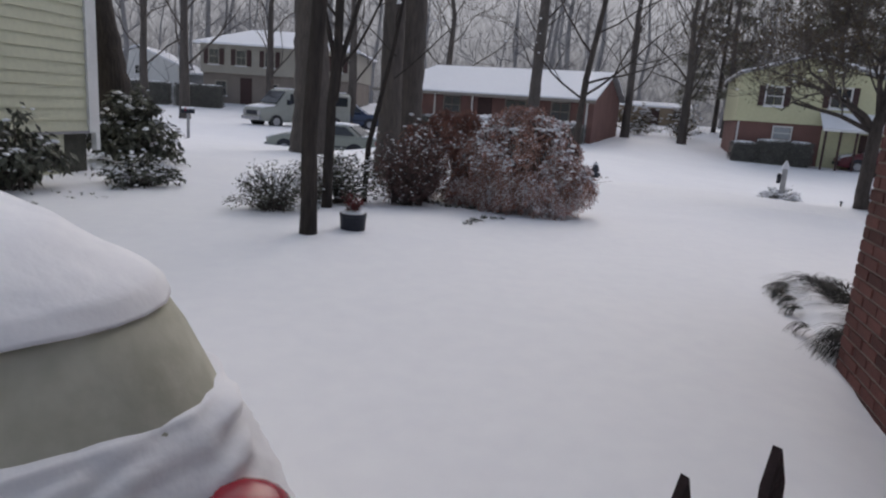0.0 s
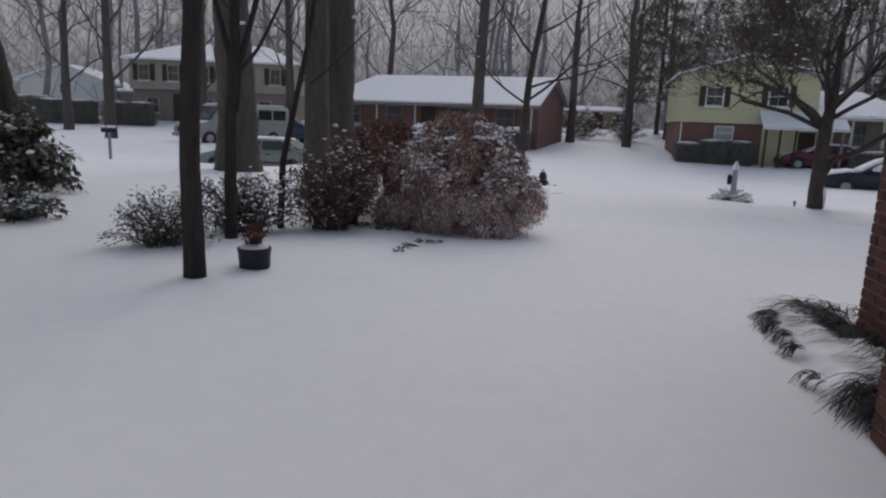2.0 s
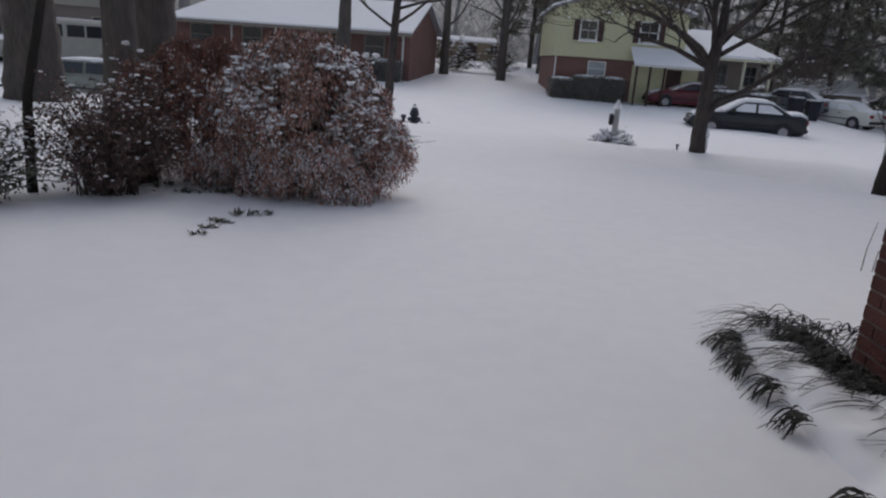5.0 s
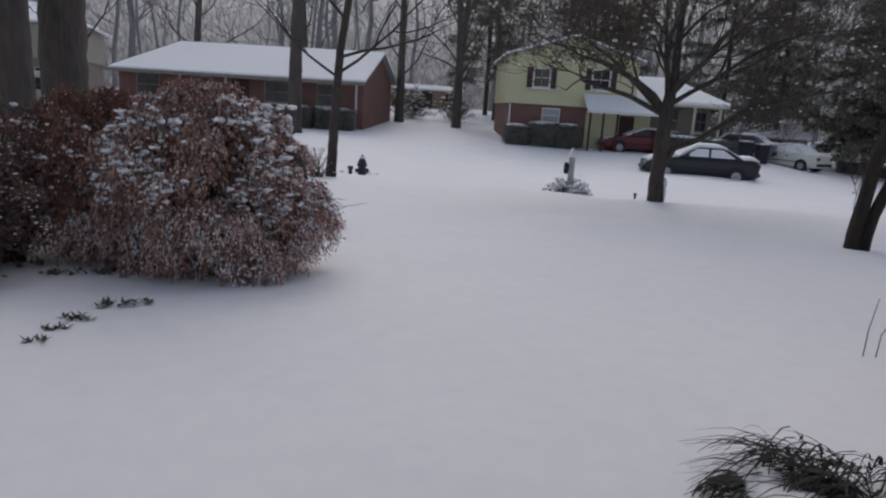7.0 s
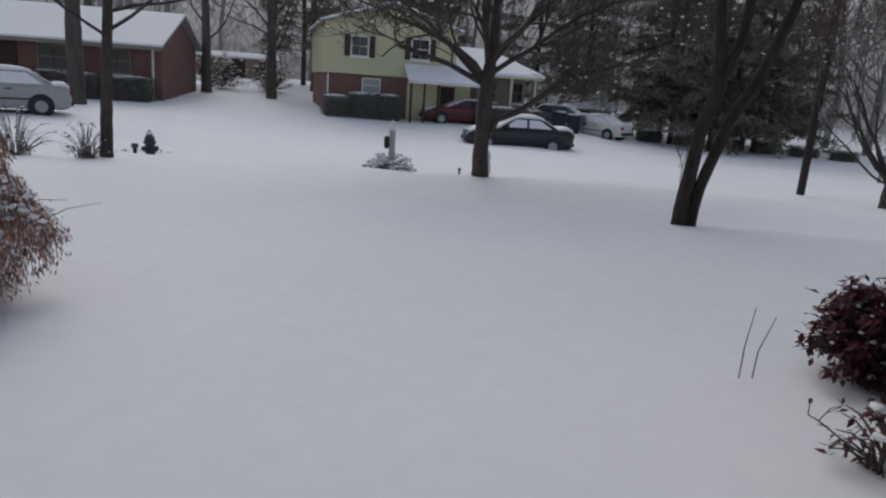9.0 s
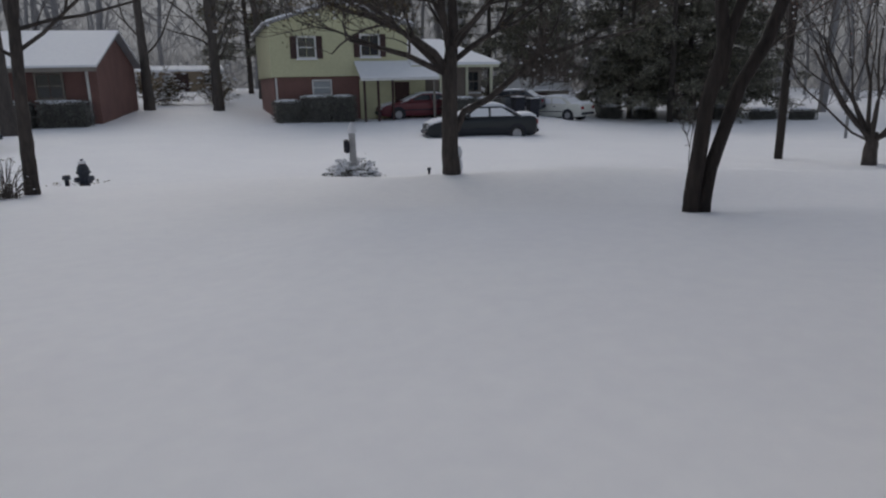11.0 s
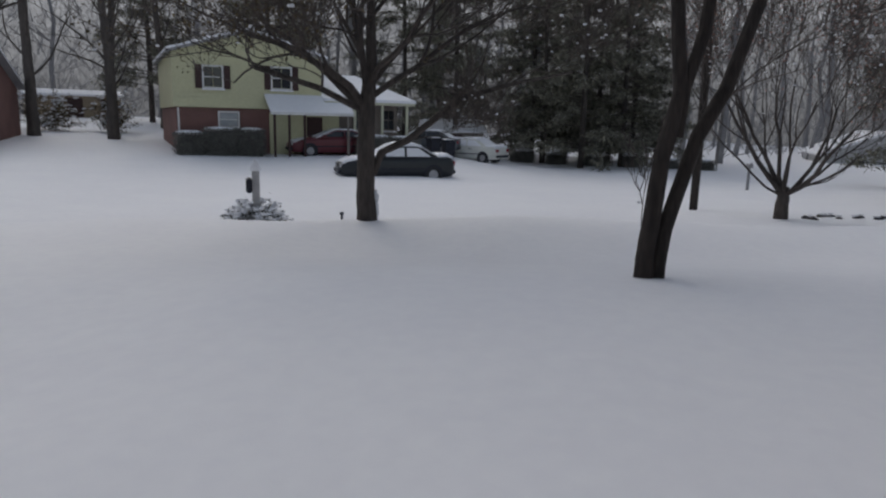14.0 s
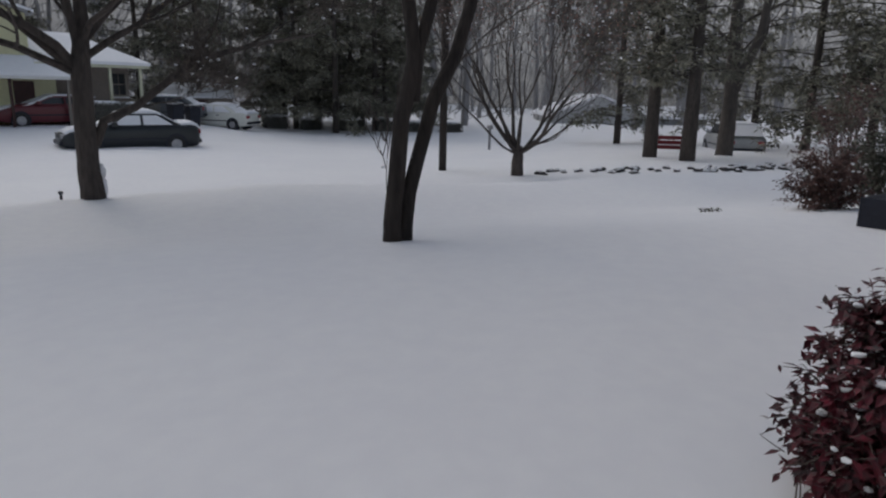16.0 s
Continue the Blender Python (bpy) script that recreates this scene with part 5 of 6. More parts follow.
def car(name, m, paintmat, label, L=4.6, W=1.75, belt=0.95, roof=1.42, cab=(-1.75, -1.05, 0.45, 1.15), hood=0.92, deck=1.0, snow=0.07, windows_snowy=False, sides_snowy=False, wheel=0.31, z0=0.22, tail=TAIL):
    """Forward is +x. cab: rear base, roof rear, roof front, windscreen base."""
    t = thing(name, m, label, "car")
    h = L / 2
    keys = ((-h, 0.80, 0.16, deck - 0.22), (-h + 0.05, 0.90, 0.08, deck - 0.10), (-h + 0.14, 0.955, 0.03, deck - 0.035), (-h + 0.32, 0.985, 0.0, deck), (cab[0], 1.0, 0.0, deck), (0.0, 1.0, 0.0, belt + 0.01), (cab[3], 1.0, 0.0, belt),
            (cab[3] + 0.35, 0.995, 0.0, hood), (h - 0.55, 0.975, 0.0, hood - 0.07), (h - 0.28, 0.94, 0.02, hood - 0.13), (h - 0.12, 0.89, 0.05, hood - 0.20), (h - 0.04, 0.83, 0.09, hood - 0.27), (h, 0.74, 0.16, hood - 0.36))
    body = part("body", loft([flank(x, W * w, z0 + dz, top) for x, w, dz, top in keys]), paintmat, t, "", True)
    W2 = W * 0.80
    b = belt - 0.03
    rings = []
    for f, pull in ((0.0, 0.0), (0.86, 0.0), (0.95, 0.07), (1.0, 0.24)):
        xr, xf = cab[0] + (cab[1] - 0.08 - cab[0]) * min(1, f / 0.86), cab[3] + (cab[2] + 0.1 - cab[3]) * min(1, f / 0.86)
        yy = W / 2 - 0.05 + (W2 / 2 - W / 2 + 0.05) * min(1, f / 0.86)
        xr, xf, yy = xr + pull, xf - pull * 1.1, yy - pull * 0.55
        zz = b + (roof - b) * f
        rings.append([(xr, -yy * 0.86, zz), (xr + 0.10, -yy, zz), (xf - 0.12, -yy, zz), (xf, -yy * 0.84, zz), (xf, yy * 0.84, zz), (xf - 0.12, yy, zz), (xr + 0.10, yy, zz), (xr, yy * 0.86, zz)])
    part("cabin", loft(rings), paintmat, t, "", bevel=0.012)
    wm = SNOWCAP if windows_snowy else GLASS
    zt, zb = roof - 0.11, belt + 0.03
    for sgn in (-1, 1):
        yb, yt = sgn * (W / 2 - 0.045), sgn * (W2 / 2 + 0.035)
        mid = (cab[1] + cab[2]) / 2 + 0.05
        for xa, xb, xc, xd in ((cab[0] + 0.32, mid - 0.05, mid - 0.05, cab[1] + 0.05), (mid + 0.04, cab[3] - 0.30, cab[2] + 0.02, mid + 0.04)):
            g = Soup()
            q = [Vector((xa, yb, zb)), Vector((xb, yb, zb)), Vector((xc, yt, zt)), Vector((xd, yt, zt))]
            off = Vector((0, sgn * 0.016, 0))
            g.face(*q)
            g.face(*reversed([p + off for p in q]))
            for k in range(4):
                g.face(q[k], q[(k + 1) % 4], q[(k + 1) % 4] + off, q[k] + off)
            part("side_window", g, SNOWCAP if sides_snowy else GLASS, t, "window plastered with snow" if sides_snowy else "")
        # door seam and handle
        boxpart("door_handle", (mid - 0.35, mid - 0.17, sgn * W / 2 - 0.012, sgn * W / 2 + 0.014, belt - 0.16, belt - 0.12), BLACK, t)
        boxpart("mirror", (cab[3] - 0.42, cab[3] - 0.25, min(sgn * (W / 2 - 0.02), sgn * (W / 2 + 0.14)), max(sgn * (W / 2 - 0.02), sgn * (W / 2 + 0.14)), belt - 0.01, belt + 0.13), paintmat, t, bevel=0.015)
        boxpart("trim", (-h + 0.55, h - 0.65, sgn * W / 2 - 0.012, sgn * W / 2 + 0.012, z0 + 0.28, z0 + 0.33), BLACK, t)
        boxpart("tail_light", (-h - 0.008, -h + 0.14, min(sgn * W * 0.28, sgn * W * 0.44), max(sgn * W * 0.28, sgn * W * 0.44), deck - 0.34, deck - 0.18), tail, t, "red tail light", bevel=0.01)
        boxpart("headlight", (h - 0.16, h - 0.01, min(sgn * W * 0.26, sgn * W * 0.41), max(sgn * W * 0.26, sgn * W * 0.41), hood - 0.36, hood - 0.22), CHROME, t, "clear headlight", bevel=0.01)
    # windscreen and rear screen, with snow lying on them
    for xa, xb, nm in ((cab[3] - 0.02, cab[2] + 0.14, "windscreen"), (cab[0] + 0.02, cab[1] - 0.12, "rear_screen")):
        g = Soup()
        q = [Vector((xa, -W / 2 + 0.12, zb - 0.02)), Vector((xa, W / 2 - 0.12, zb - 0.02)), Vector((xb, W2 / 2 - 0.08, zt + 0.02)), Vector((xb, -W2 / 2 + 0.08, zt + 0.02))]
        n = (q[1] - q[0]).cross(q[3] - q[0]).normalized()
        off = n * (0.03 if n.z > 0 else -0.03)
        g.face(*q)
        g.face(*[p + off for p in q])
        for k in range(4):
            g.face(q[k], q[(k + 1) % 4], q[(k + 1) % 4] + off, q[k] + off)
        part(nm, g, wm, t)
    for wx in (-h + 0.86, h - 0.86):
        for sgn in (-1, 1):
            arch = Soup()
            arch.tube([(wx, sgn * (W / 2 - 0.30), wheel + 0.02), (wx, sgn * (W / 2 + 0.004), wheel + 0.02)], [wheel * 1.17, wheel * 1.17], 24)
            part("wheel_arch", arch, BLACK, t, "dark wheel arch")
            w = Soup()
            w.tube([(wx, sgn * (W / 2 - 0.20), wheel), (wx, sgn * (W / 2 + 0.003), wheel), (wx, sgn * (W / 2 + 0.014), wheel)], [wheel, wheel, wheel * 0.93], 20)
            wh = part("wheel", w, RUBBER, t)
            r = Soup()
            r.tube([(wx, sgn * (W / 2 + 0.005), wheel), (wx, sgn * (W / 2 + 0.022), wheel)], [wheel * 0.62, wheel * 0.56], 14)
            part("rim", r, CHROME, wh, "snow-dusted wheel rim")
    for sgn, x in ((-1, -h), (1, h)):
        boxpart("bumper", (min(x - 0.04 * sgn, x + 0.05 * sgn), max(x - 0.04 * sgn, x + 0.05 * sgn), -W * 0.42, W * 0.42, z0 + 0.12, z0 + 0.26), BLACK, t, bevel=0.02)
    if snow:
        rnd = random.Random(len(name) + int(L * 100))

        def cap(nm, x0, x1, w0, w1, za, zb2, th):
            s = Soup()
            nx, ny = 9, 7
            for i in range(nx):
                for j in range(ny):
                    f, g2 = i / (nx - 1), j / (ny - 1) * 2 - 1
                    edge = min(1, 4 * min(f, 1 - f) + 0.15) * (1 - abs(g2) ** 4 * 0.8)
                    s.v.append((x0 + (x1 - x0) * f, g2 * (w0 + (w1 - w0) * f) / 2, za + (zb2 - za) * f + th * edge * rnd.uniform(0.85, 1.1)))
            s.f = [(i * ny + j, (i + 1) * ny + j, (i + 1) * ny + j + 1, i * ny + j + 1) for i in range(nx - 1) for j in range(ny - 1)]
            base = len(s.v)
            s.v += [(x, y, z - th * 0.9 - 0.02) for x, y, z in s.v]
            rimi = [j for j in range(ny)] + [i * ny + ny - 1 for i in range(1, nx)] + [(nx - 1) * ny + j for j in range(ny - 2, -1, -1)] + [i * ny for i in range(nx - 2, 0, -1)]
            for a, b2 in zip(rimi, rimi[1:] + rimi[:1]):
                s.f.append((a, b2, b2 + base, a + base))
            part(nm, s, SNOWCAP, t, "fresh snow lying on it", True)

        cap("roof_snow", cab[1] - 0.1, cab[2] + 0.12, W2 * 0.98, W2 * 0.98, roof - 0.02, roof - 0.02, snow)
        cap("hood_snow", cab[3] - 0.02, h - 0.12, W * 0.92, W * 0.84, belt - 0.02, hood - 0.17, snow)
        if cab[0] > -h + 0.3:
            cap("deck_snow", -h + 0.06, cab[0] + 0.05, W * 0.86, W * 0.92, deck - 0.02, deck - 0.02, snow)
        cap("screen_snow", cab[2] + 0.10, cab[3] - 0.02, W2 * 0.94, W * 0.88, roof - 0.06, belt, snow * 0.7)
    return t


car("dark_sedan", on_ground(21.0, 25.3, 148, -0.26), paint("dark_green_paint", (0.016, 0.020, 0.024)), "dark blue-green sedan with snow on roof and windows", 4.35, roof=1.40, cab=(-1.55, -0.80, 0.20, 0.95), snow=0.12, windows_snowy=True, sides_snowy=True)
car("red_coupe", on_ground(24.2, 33.0, 160, -0.12), paint("red_paint", (0.13, 0.022, 0.030)), "dark red coupe with snow on its glass", 4.5, roof=1.34, snow=0.06, cab=(-1.75, -0.85, 0.10, 1.05), windows_snowy=True)
car("white_sedan", on_ground(34.7, 33.0, 100, -0.15), paint("white_car_paint", (0.70, 0.70, 0.65)), "pale sedan under a thin cover of snow", 4.5, snow=0.10, windows_snowy=True, sides_snowy=True, cab=(-1.6, -0.85, 0.25, 1.0))
car("silver_sedan", on_ground(-3.1, 28.4, 168, -0.36), paint("silver_paint", (0.26, 0.28, 0.25)), "silver green sedan parked beyond the snowy verge", 4.6, snow=0.05)
car("blue_car", on_ground(-3.4, 40.5, 15, -0.05), paint("blue_paint", (0.035, 0.055, 0.11)), "dark blue car parked beyond the van", 4.3)
car("silver_suv", on_ground(38.6, 5.75, 15, -0.30), paint("suv_paint", (0.40, 0.41, 0.42)), "silver estate car seen from behind", 4.4, 1.75, 1.0, 1.56, (-2.15, -1.35, 0.35, 1.15), 0.98, 0.98, snow=0.08, windows_snowy=True)
car("white_coupe", on_ground(3.4, 30.3, 178, -0.10), paint("pale_paint", (0.40, 0.41, 0.41)), "pale snow-covered car behind the maple", 4.4, windows_snowy=True, snow=0.10, sides_snowy=True)
car("dark_wagon", on_ground(32.9, 35.0, 118, -0.05), paint("grey_car_paint", (0.10, 0.11, 0.12)), "dark grey car by the wing of the yellow house", 4.4, windows_snowy=True)


def van(m):
    t = thing("passenger_van", m, "long grey-green passenger van with a dusting of snow", "van")
    p = paint("van_paint", (0.32, 0.33, 0.30))
    W, L = 1.95, 5.6
    secs = [ring_at(-2.8, W * 0.94, 0.45, 1.98, 0.12), ring_at(-2.7, W, 0.35, 2.04, 0.15), ring_at(1.0, W, 0.35, 2.06, 0.15), ring_at(1.25, W * 0.98, 0.35, 1.98, 0.15), ring_at(1.85, W * 0.98, 0.35, 1.22, 0.1), ring_at(2.0, W * 0.98, 0.35, 1.15, 0.1), ring_at(2.7, W * 0.95, 0.38, 1.02, 0.1), ring_at(2.8, W * 0.9, 0.45, 0.95, 0.1)]
    part("body", loft(secs), p, t, "", True)
    for sgn in (-1, 1):
        for x0, x1 in ((-2.55, -1.75), (-1.65, -0.85), (-0.75, 0.05), (0.25, 1.15)):
            y = sgn * W / 2
            boxpart("side_window", (x0, x1, y - 0.02, y + 0.012, 1.32, 1.82), GLASS, t, bevel=0.008)
        boxpart("headlight", (2.74, 2.83, min(sgn * 0.55, sgn * 0.85), max(sgn * 0.55, sgn * 0.85), 0.68, 0.86), CHROME, t)
        boxpart("mirror", (1.2, 1.35, min(sgn * W / 2, sgn * (W / 2 + 0.22)), max(sgn * W / 2, sgn * (W / 2 + 0.22)), 1.25, 1.5), BLACK, t)
    g = Soup()
    g.face((1.86, -0.82, 1.28), (1.86, 0.82, 1.28), (1.33, 0.76, 1.92), (1.33, -0.76, 1.92))
    g.face((1.88, -0.82, 1.30), (1.88, 0.82, 1.30), (1.35, 0.76, 1.94), (1.35, -0.76, 1.94))
    part("windscreen", g, GLASS, t)
    boxpart("grille", (2.80, 2.84, -0.5, 0.5, 0.66, 0.88), BLACK, t, "dark grille")
    boxpart("bumper", (2.78, 2.92, -0.9, 0.9, 0.42, 0.58), CHROME, t, bevel=0.02)
    for wx in (-1.75, 1.95):
        for sgn in (-1, 1):
            w = Soup()
            w.tube([(wx, sgn * (W / 2 - 0.22), 0.36), (wx, sgn * (W / 2 + 0.012), 0.36)], [0.36, 0.36], 20)
            wh = part("wheel", w, RUBBER, t)
            r = Soup()
            r.tube([(wx, sgn * (W / 2 + 0.005), 0.36), (wx, sgn * (W / 2 + 0.025), 0.36)], [0.21, 0.18], 14)
            part("rim", r, CHROME, wh)
    s = Soup()
    s.box(-2.6, 1.05, -0.82, 0.82, 2.045, 2.10)
    part("roof_snow", s, SNOWCAP, t, "snow on the roof", bevel=0.02)
    s = Soup()
    k = [(1.95, 1.16), (2.65, 1.04), (2.65, 1.09), (1.95, 1.22)]
    s.prism(k, -0.85, 0.85)
    part("hood_snow", s, SNOWCAP, t, "snow on the hood")


van(on_ground(-5.7, 38.0, 222, -0.12))


def cream_car():
    """The car beside which the walk begins: its snow-covered rear corner."""
    t = thing("cream_car", pose(0.03, 1.80, 0, 0, 0, 138), "cream car rear corner under thick snow with a red lamp", "car")
    p = mat("dusted_cream_paint", (0.50, 0.50, 0.42), (0.40, 0.40, 0.32), 7, 0.75, bump=0.1, bscale=20)
    # local x runs forward from the rear face, local y to the car's left; the right rear corner is the origin
    W = 1.70

    def band(z):
        pts = []
        for k in range(7):
            a = radians(270 - 90 * k / 6)
            pts.append((z[0] + 0.24 + 0.24 * math.cos(a), z[1] + 0.24 + 0.24 * math.sin(a), z[2]))
        for k in range(7):
            a = radians(180 - 90 * k / 6)
            pts.append((z[0] + 0.24 + 0.24 * math.cos(a), W - z[1] - 0.24 + 0.24 * math.sin(a), z[2]))
        return [(4.2, z[1], z[2])] + pts + [(4.2, W - z[1], z[2])]

    def slope(z):
        """How far the tail panel stands in at a height."""
        return 0.20 + 0.47 * (z - 0.62)

    body = loft([band((slope(z) * 0.78 + e, slope(z) * 0.78 + e, z)) for z, e in ((-0.05, 0.06), (0.2, 0.02), (0.45, 0.0), (0.60, 0.0), (0.72, 0.0), (0.82, 0.0), (0.90, 0.01), (0.935, 0.03), (0.95, 0.09))])
    part("body", body, p, t, "cream painted tail panel", True)
    rnd = random.Random(8)
    def heap(nm, rows, label, rough, ridge):
        s = Soup()
        fine = []
        for i in range(len(rows) - 1):
            for k in range(6):
                fine.append(tuple(rows[i][c] * (1 - k / 6) + rows[i + 1][c] * k / 6 for c in range(3)))
        fine.append(rows[-1])
        n = 0
        for z in fine:
            loop = [Vector(q) for q in band(z)]
            dense = []
            for q0, q1 in zip(loop, loop[1:]):
                m = max(1, min(48, int((q1 - q0).length / 0.03)))
                dense += [q0.lerp(q1, k / m) for k in range(m)]
            dense.append(loop[-1])
            n = n or len(dense)
            for i in range(n):
                q = dense[min(i, len(dense) - 1)]
                along = i * 0.03
                k = (0.4 + 0.6 * noise.noise((along * 3.2, q.z * 6, 1))) * rough
                k2 = abs(noise.noise((along * 7 + q.z * 20, q.z * 10 - along * 4, 4))) * ridge * 1.3 + noise.noise((along * 24, q.z * 30, 7)) * ridge * 0.35
                s.v.append((q.x - (k + k2), q.y - 0.6 * (k + k2), q.z + 0.9 * k + 0.6 * k2))
        for i in range(len(fine) - 1):
            for j in range(n - 1):
                a = i * n + j
                s.f.append((a, a + 1, a + n + 1, a + n))
        s.f.append(tuple(range((len(fine) - 1) * n, len(fine) * n)))
        part(nm, s, SNOWCAP, t, label, True)

    def at(z, d):
        return (slope(z) * 0.78 + d, slope(z) * 0.78 + d, z)

    heap("deck_snow", [at(0.875, 0.014), at(0.88, 0.004), at(0.915, 0.012), at(0.955, 0.055), (0.42, 0.38, 1.0), (0.56, 0.46, 1.03), (0.72, 0.54, 1.045)], "thick drifted snow on the deck", 0.010, 0.008)
    heap("ledge_snow", [at(0.40, 0.01), at(0.42, -0.004), at(0.52, -0.006), at(0.62, -0.006), at(0.69, -0.006), at(0.725, -0.003), at(0.735, 0.02)], "ridged snow clinging to the lower tail panel", 0.010, 0.020)
    s = Soup()
    c = slope(0.53) * 0.78
    s.blob((c - 0.012, c + 0.20, 0.553), 0.085, 0.10, 0.07, 0.02, 18, 10, rnd)
    part("tail_light", s, TAIL, t, "red tail lamp half buried in snow", True)
    # the rest of the car under its snow: cabin, glass and wheels
    cab = loft([[(x, y, z) for x, y in ((a, b), (c, b), (c, W - b), (a, W - b))] for a, c, b, z in ((2.15, 4.05, 0.30, 0.93), (2.35, 3.75, 0.38, 1.20), (2.50, 3.55, 0.42, 1.32))])
    part("cabin", cab, p, t, "cream cabin", bevel=0.03)
    roof = loft([[(x, y, z) for x, y in ((2.50, 0.42), (3.55, 0.42), (3.55, W - 0.42), (2.50, W - 0.42))] for z in (1.323, 1.38)])
    part("roof_snow", roof, SNOWCAP, t, "thick snow on the roof", bevel=0.02)
    for x in (0.85, 3.35):
        for y0, y1 in ((0.085, 0.28), (W - 0.28, W - 0.085)):
            w = Soup()
            w.tube([(x, y0, 0.22), (x, y1, 0.22)], [0.27, 0.27], 20)
            wheel = part("wheel", w, RUBBER, t, "black tyre")
            h = Soup()
            y2 = y0 - 0.006 if y0 < 0.2 else y1 + 0.006
            h.tube([(x, min(y2, (y0 + y1) / 2), 0.22), (x, max(y2, (y0 + y1) / 2), 0.22)], [0.16, 0.16], 16)
            part("hub", h, CHROME, wheel, "grey hub")


cream_car()


# ---- small things ----
def mailbox(x, y, label, rz, col, post=1.0, pmat=WHITE):
    t = thing("mailbox", on_ground(x, y, rz), label, "mailbox")
    s = Soup()
    s.box(-0.05, 0.05, -0.05, 0.05, -0.1, post)
    part("post", s, pmat, t, "weathered post", bevel=0.006)
    b = Soup()
    prof = [(-0.09, post), (0.09, post), (0.09, post + 0.10)] + [(0.09 * math.cos(a), post + 0.10 + 0.09 * math.sin(a)) for a in (0.5, 1.0, 1.57, 2.1, 2.64)] + [(-0.09, post + 0.10)]
    b.prism(prof, -0.26, 0.24)
    box = part("box", b, col, t, "rounded metal box")
    boxpart("flag", (0.092, 0.10, -0.12, -0.08, post + 0.08, post + 0.22), TAIL, box)
    sn = Soup()
    sn.prism([(-0.075, post + 0.165), (0.075, post + 0.165), (0.05, post + 0.23), (0, post + 0.245), (-0.05, post + 0.23)], -0.24, 0.22)
    part("snow", sn, SNOWCAP, t, "snow cap on the box")


def post_box():
    """Upright white post with a dark box on its side and a pointed snow cap."""
    x, y = 9.42, 16.6
    t = thing("mailbox_post", on_ground(x, y, -30), "white mailbox post with dark box and pointed snow cap", "mailbox")
    s = Soup()
    s.box(-0.06, 0.06, -0.06, 0.06, -0.1, 1.02)
    part("post", s, GREYWHITE, t, "weathered white post", bevel=0.01)
    b = Soup()
    b.box(-0.16, -0.063, -0.16, 0.14, 0.64, 0.88)
    box = part("box", b, BLACK, t, "dark box", bevel=0.02)
    c = Soup()
    c.tube([(0, 0, 1.0), (0, 0, 1.08), (0, 0, 1.2)], [0.095, 0.075, 0.02], 8)
    part("cap", c, SNOWCAP, t, "pointed snow cap")


post_box()
mailbox(-8.3, 27.4, "dark mailbox on a leaning grey post", -70, BLACK, 0.95, GREY)
mailbox(31.9, 15.8, "small roadside mailbox with snow on top", -60, GREY, 0.9, GREY)


def hydrant(x, y):
    t = thing("fire_hydrant", on_ground(x, y, 20, -0.22) @ Matrix.Diagonal((0.84, 0.84, 0.92, 1)), "dark blue fire hydrant with a snow cap in the verge", "hydrant")
    s = Soup()
    s.tube([(0, 0, 0), (0, 0, 0.06), (0, 0, 0.061), (0, 0, 0.48), (0, 0, 0.481), (0, 0, 0.53)], [0.16, 0.16, 0.105, 0.10, 0.135, 0.135], 14)
    part("barrel", s, HYD, t)
    b = Soup()
    b.tube([(0, 0, 0.53), (0, 0, 0.60), (0, 0, 0.67), (0, 0, 0.70)], [0.115, 0.105, 0.06, 0.03], 14)
    part("bonnet", b, HYD, t)
    n = Soup()
    n.tube([(0, 0, 0.70), (0, 0, 0.75)], [0.028, 0.028], 6)
    part("nut", n, HYD, t)
    for d in ((1, 0), (-1, 0), (0, -1)):
        o = Soup()
        r = 0.07 if d[1] else 0.05
        o.tube([(d[0] * 0.08, d[1] * 0.08, 0.38), (d[0] * 0.19, d[1] * 0.19, 0.38)], [r, r], 10)
        part("outlet", o, HYD, t)
    c = Soup()
    c.blob((0, 0, 0.69), 0.09, 0.09, 0.035, 0.15, 8, 4)
    part("snow", c, SNOWCAP, t, "snow on the bonnet", True)


hydrant(5.25, 18.55)


def marker(x, y, h, r):
    t = thing("meter_marker", on_ground(x, y), "small dark marker post in the verge", "post")
    s = Soup()
    s.tube([(0, 0, -0.1), (0, 0, h)], [r * 0.5, r * 0.5], 8)
    part("post", s, BLACK, t)
    c = Soup()
    c.tube([(0, 0, h), (0, 0, h + r)], [r, r * 0.8], 8)
    part("cap", c, HYD, t)


marker(4.95, 18.4, 0.10, 0.07)
marker(9.66, 14.65, 0.07, 0.035)


def utility_pole():
    t = thing("utility_pole", on_ground(20.6, 13.55), "dark wooden utility pole", "pole")
    s = Soup()
    s.tube([(0, 0, -0.3), (0.02, 0, 3), (0.06, 0, 10)], [0.105, 0.10, 0.085], 12)
    part("pole", s, POLEWOOD, t, "", True)
    boxpart("crossarm", (-1.1, 1.1, -0.06, 0.06, 9.0, 9.12), POLEWOOD, t)
    boxpart("meter_box", (-0.10, 0.10, -0.22, -0.12, 2.0, 2.3), GREY, t)


utility_pole()


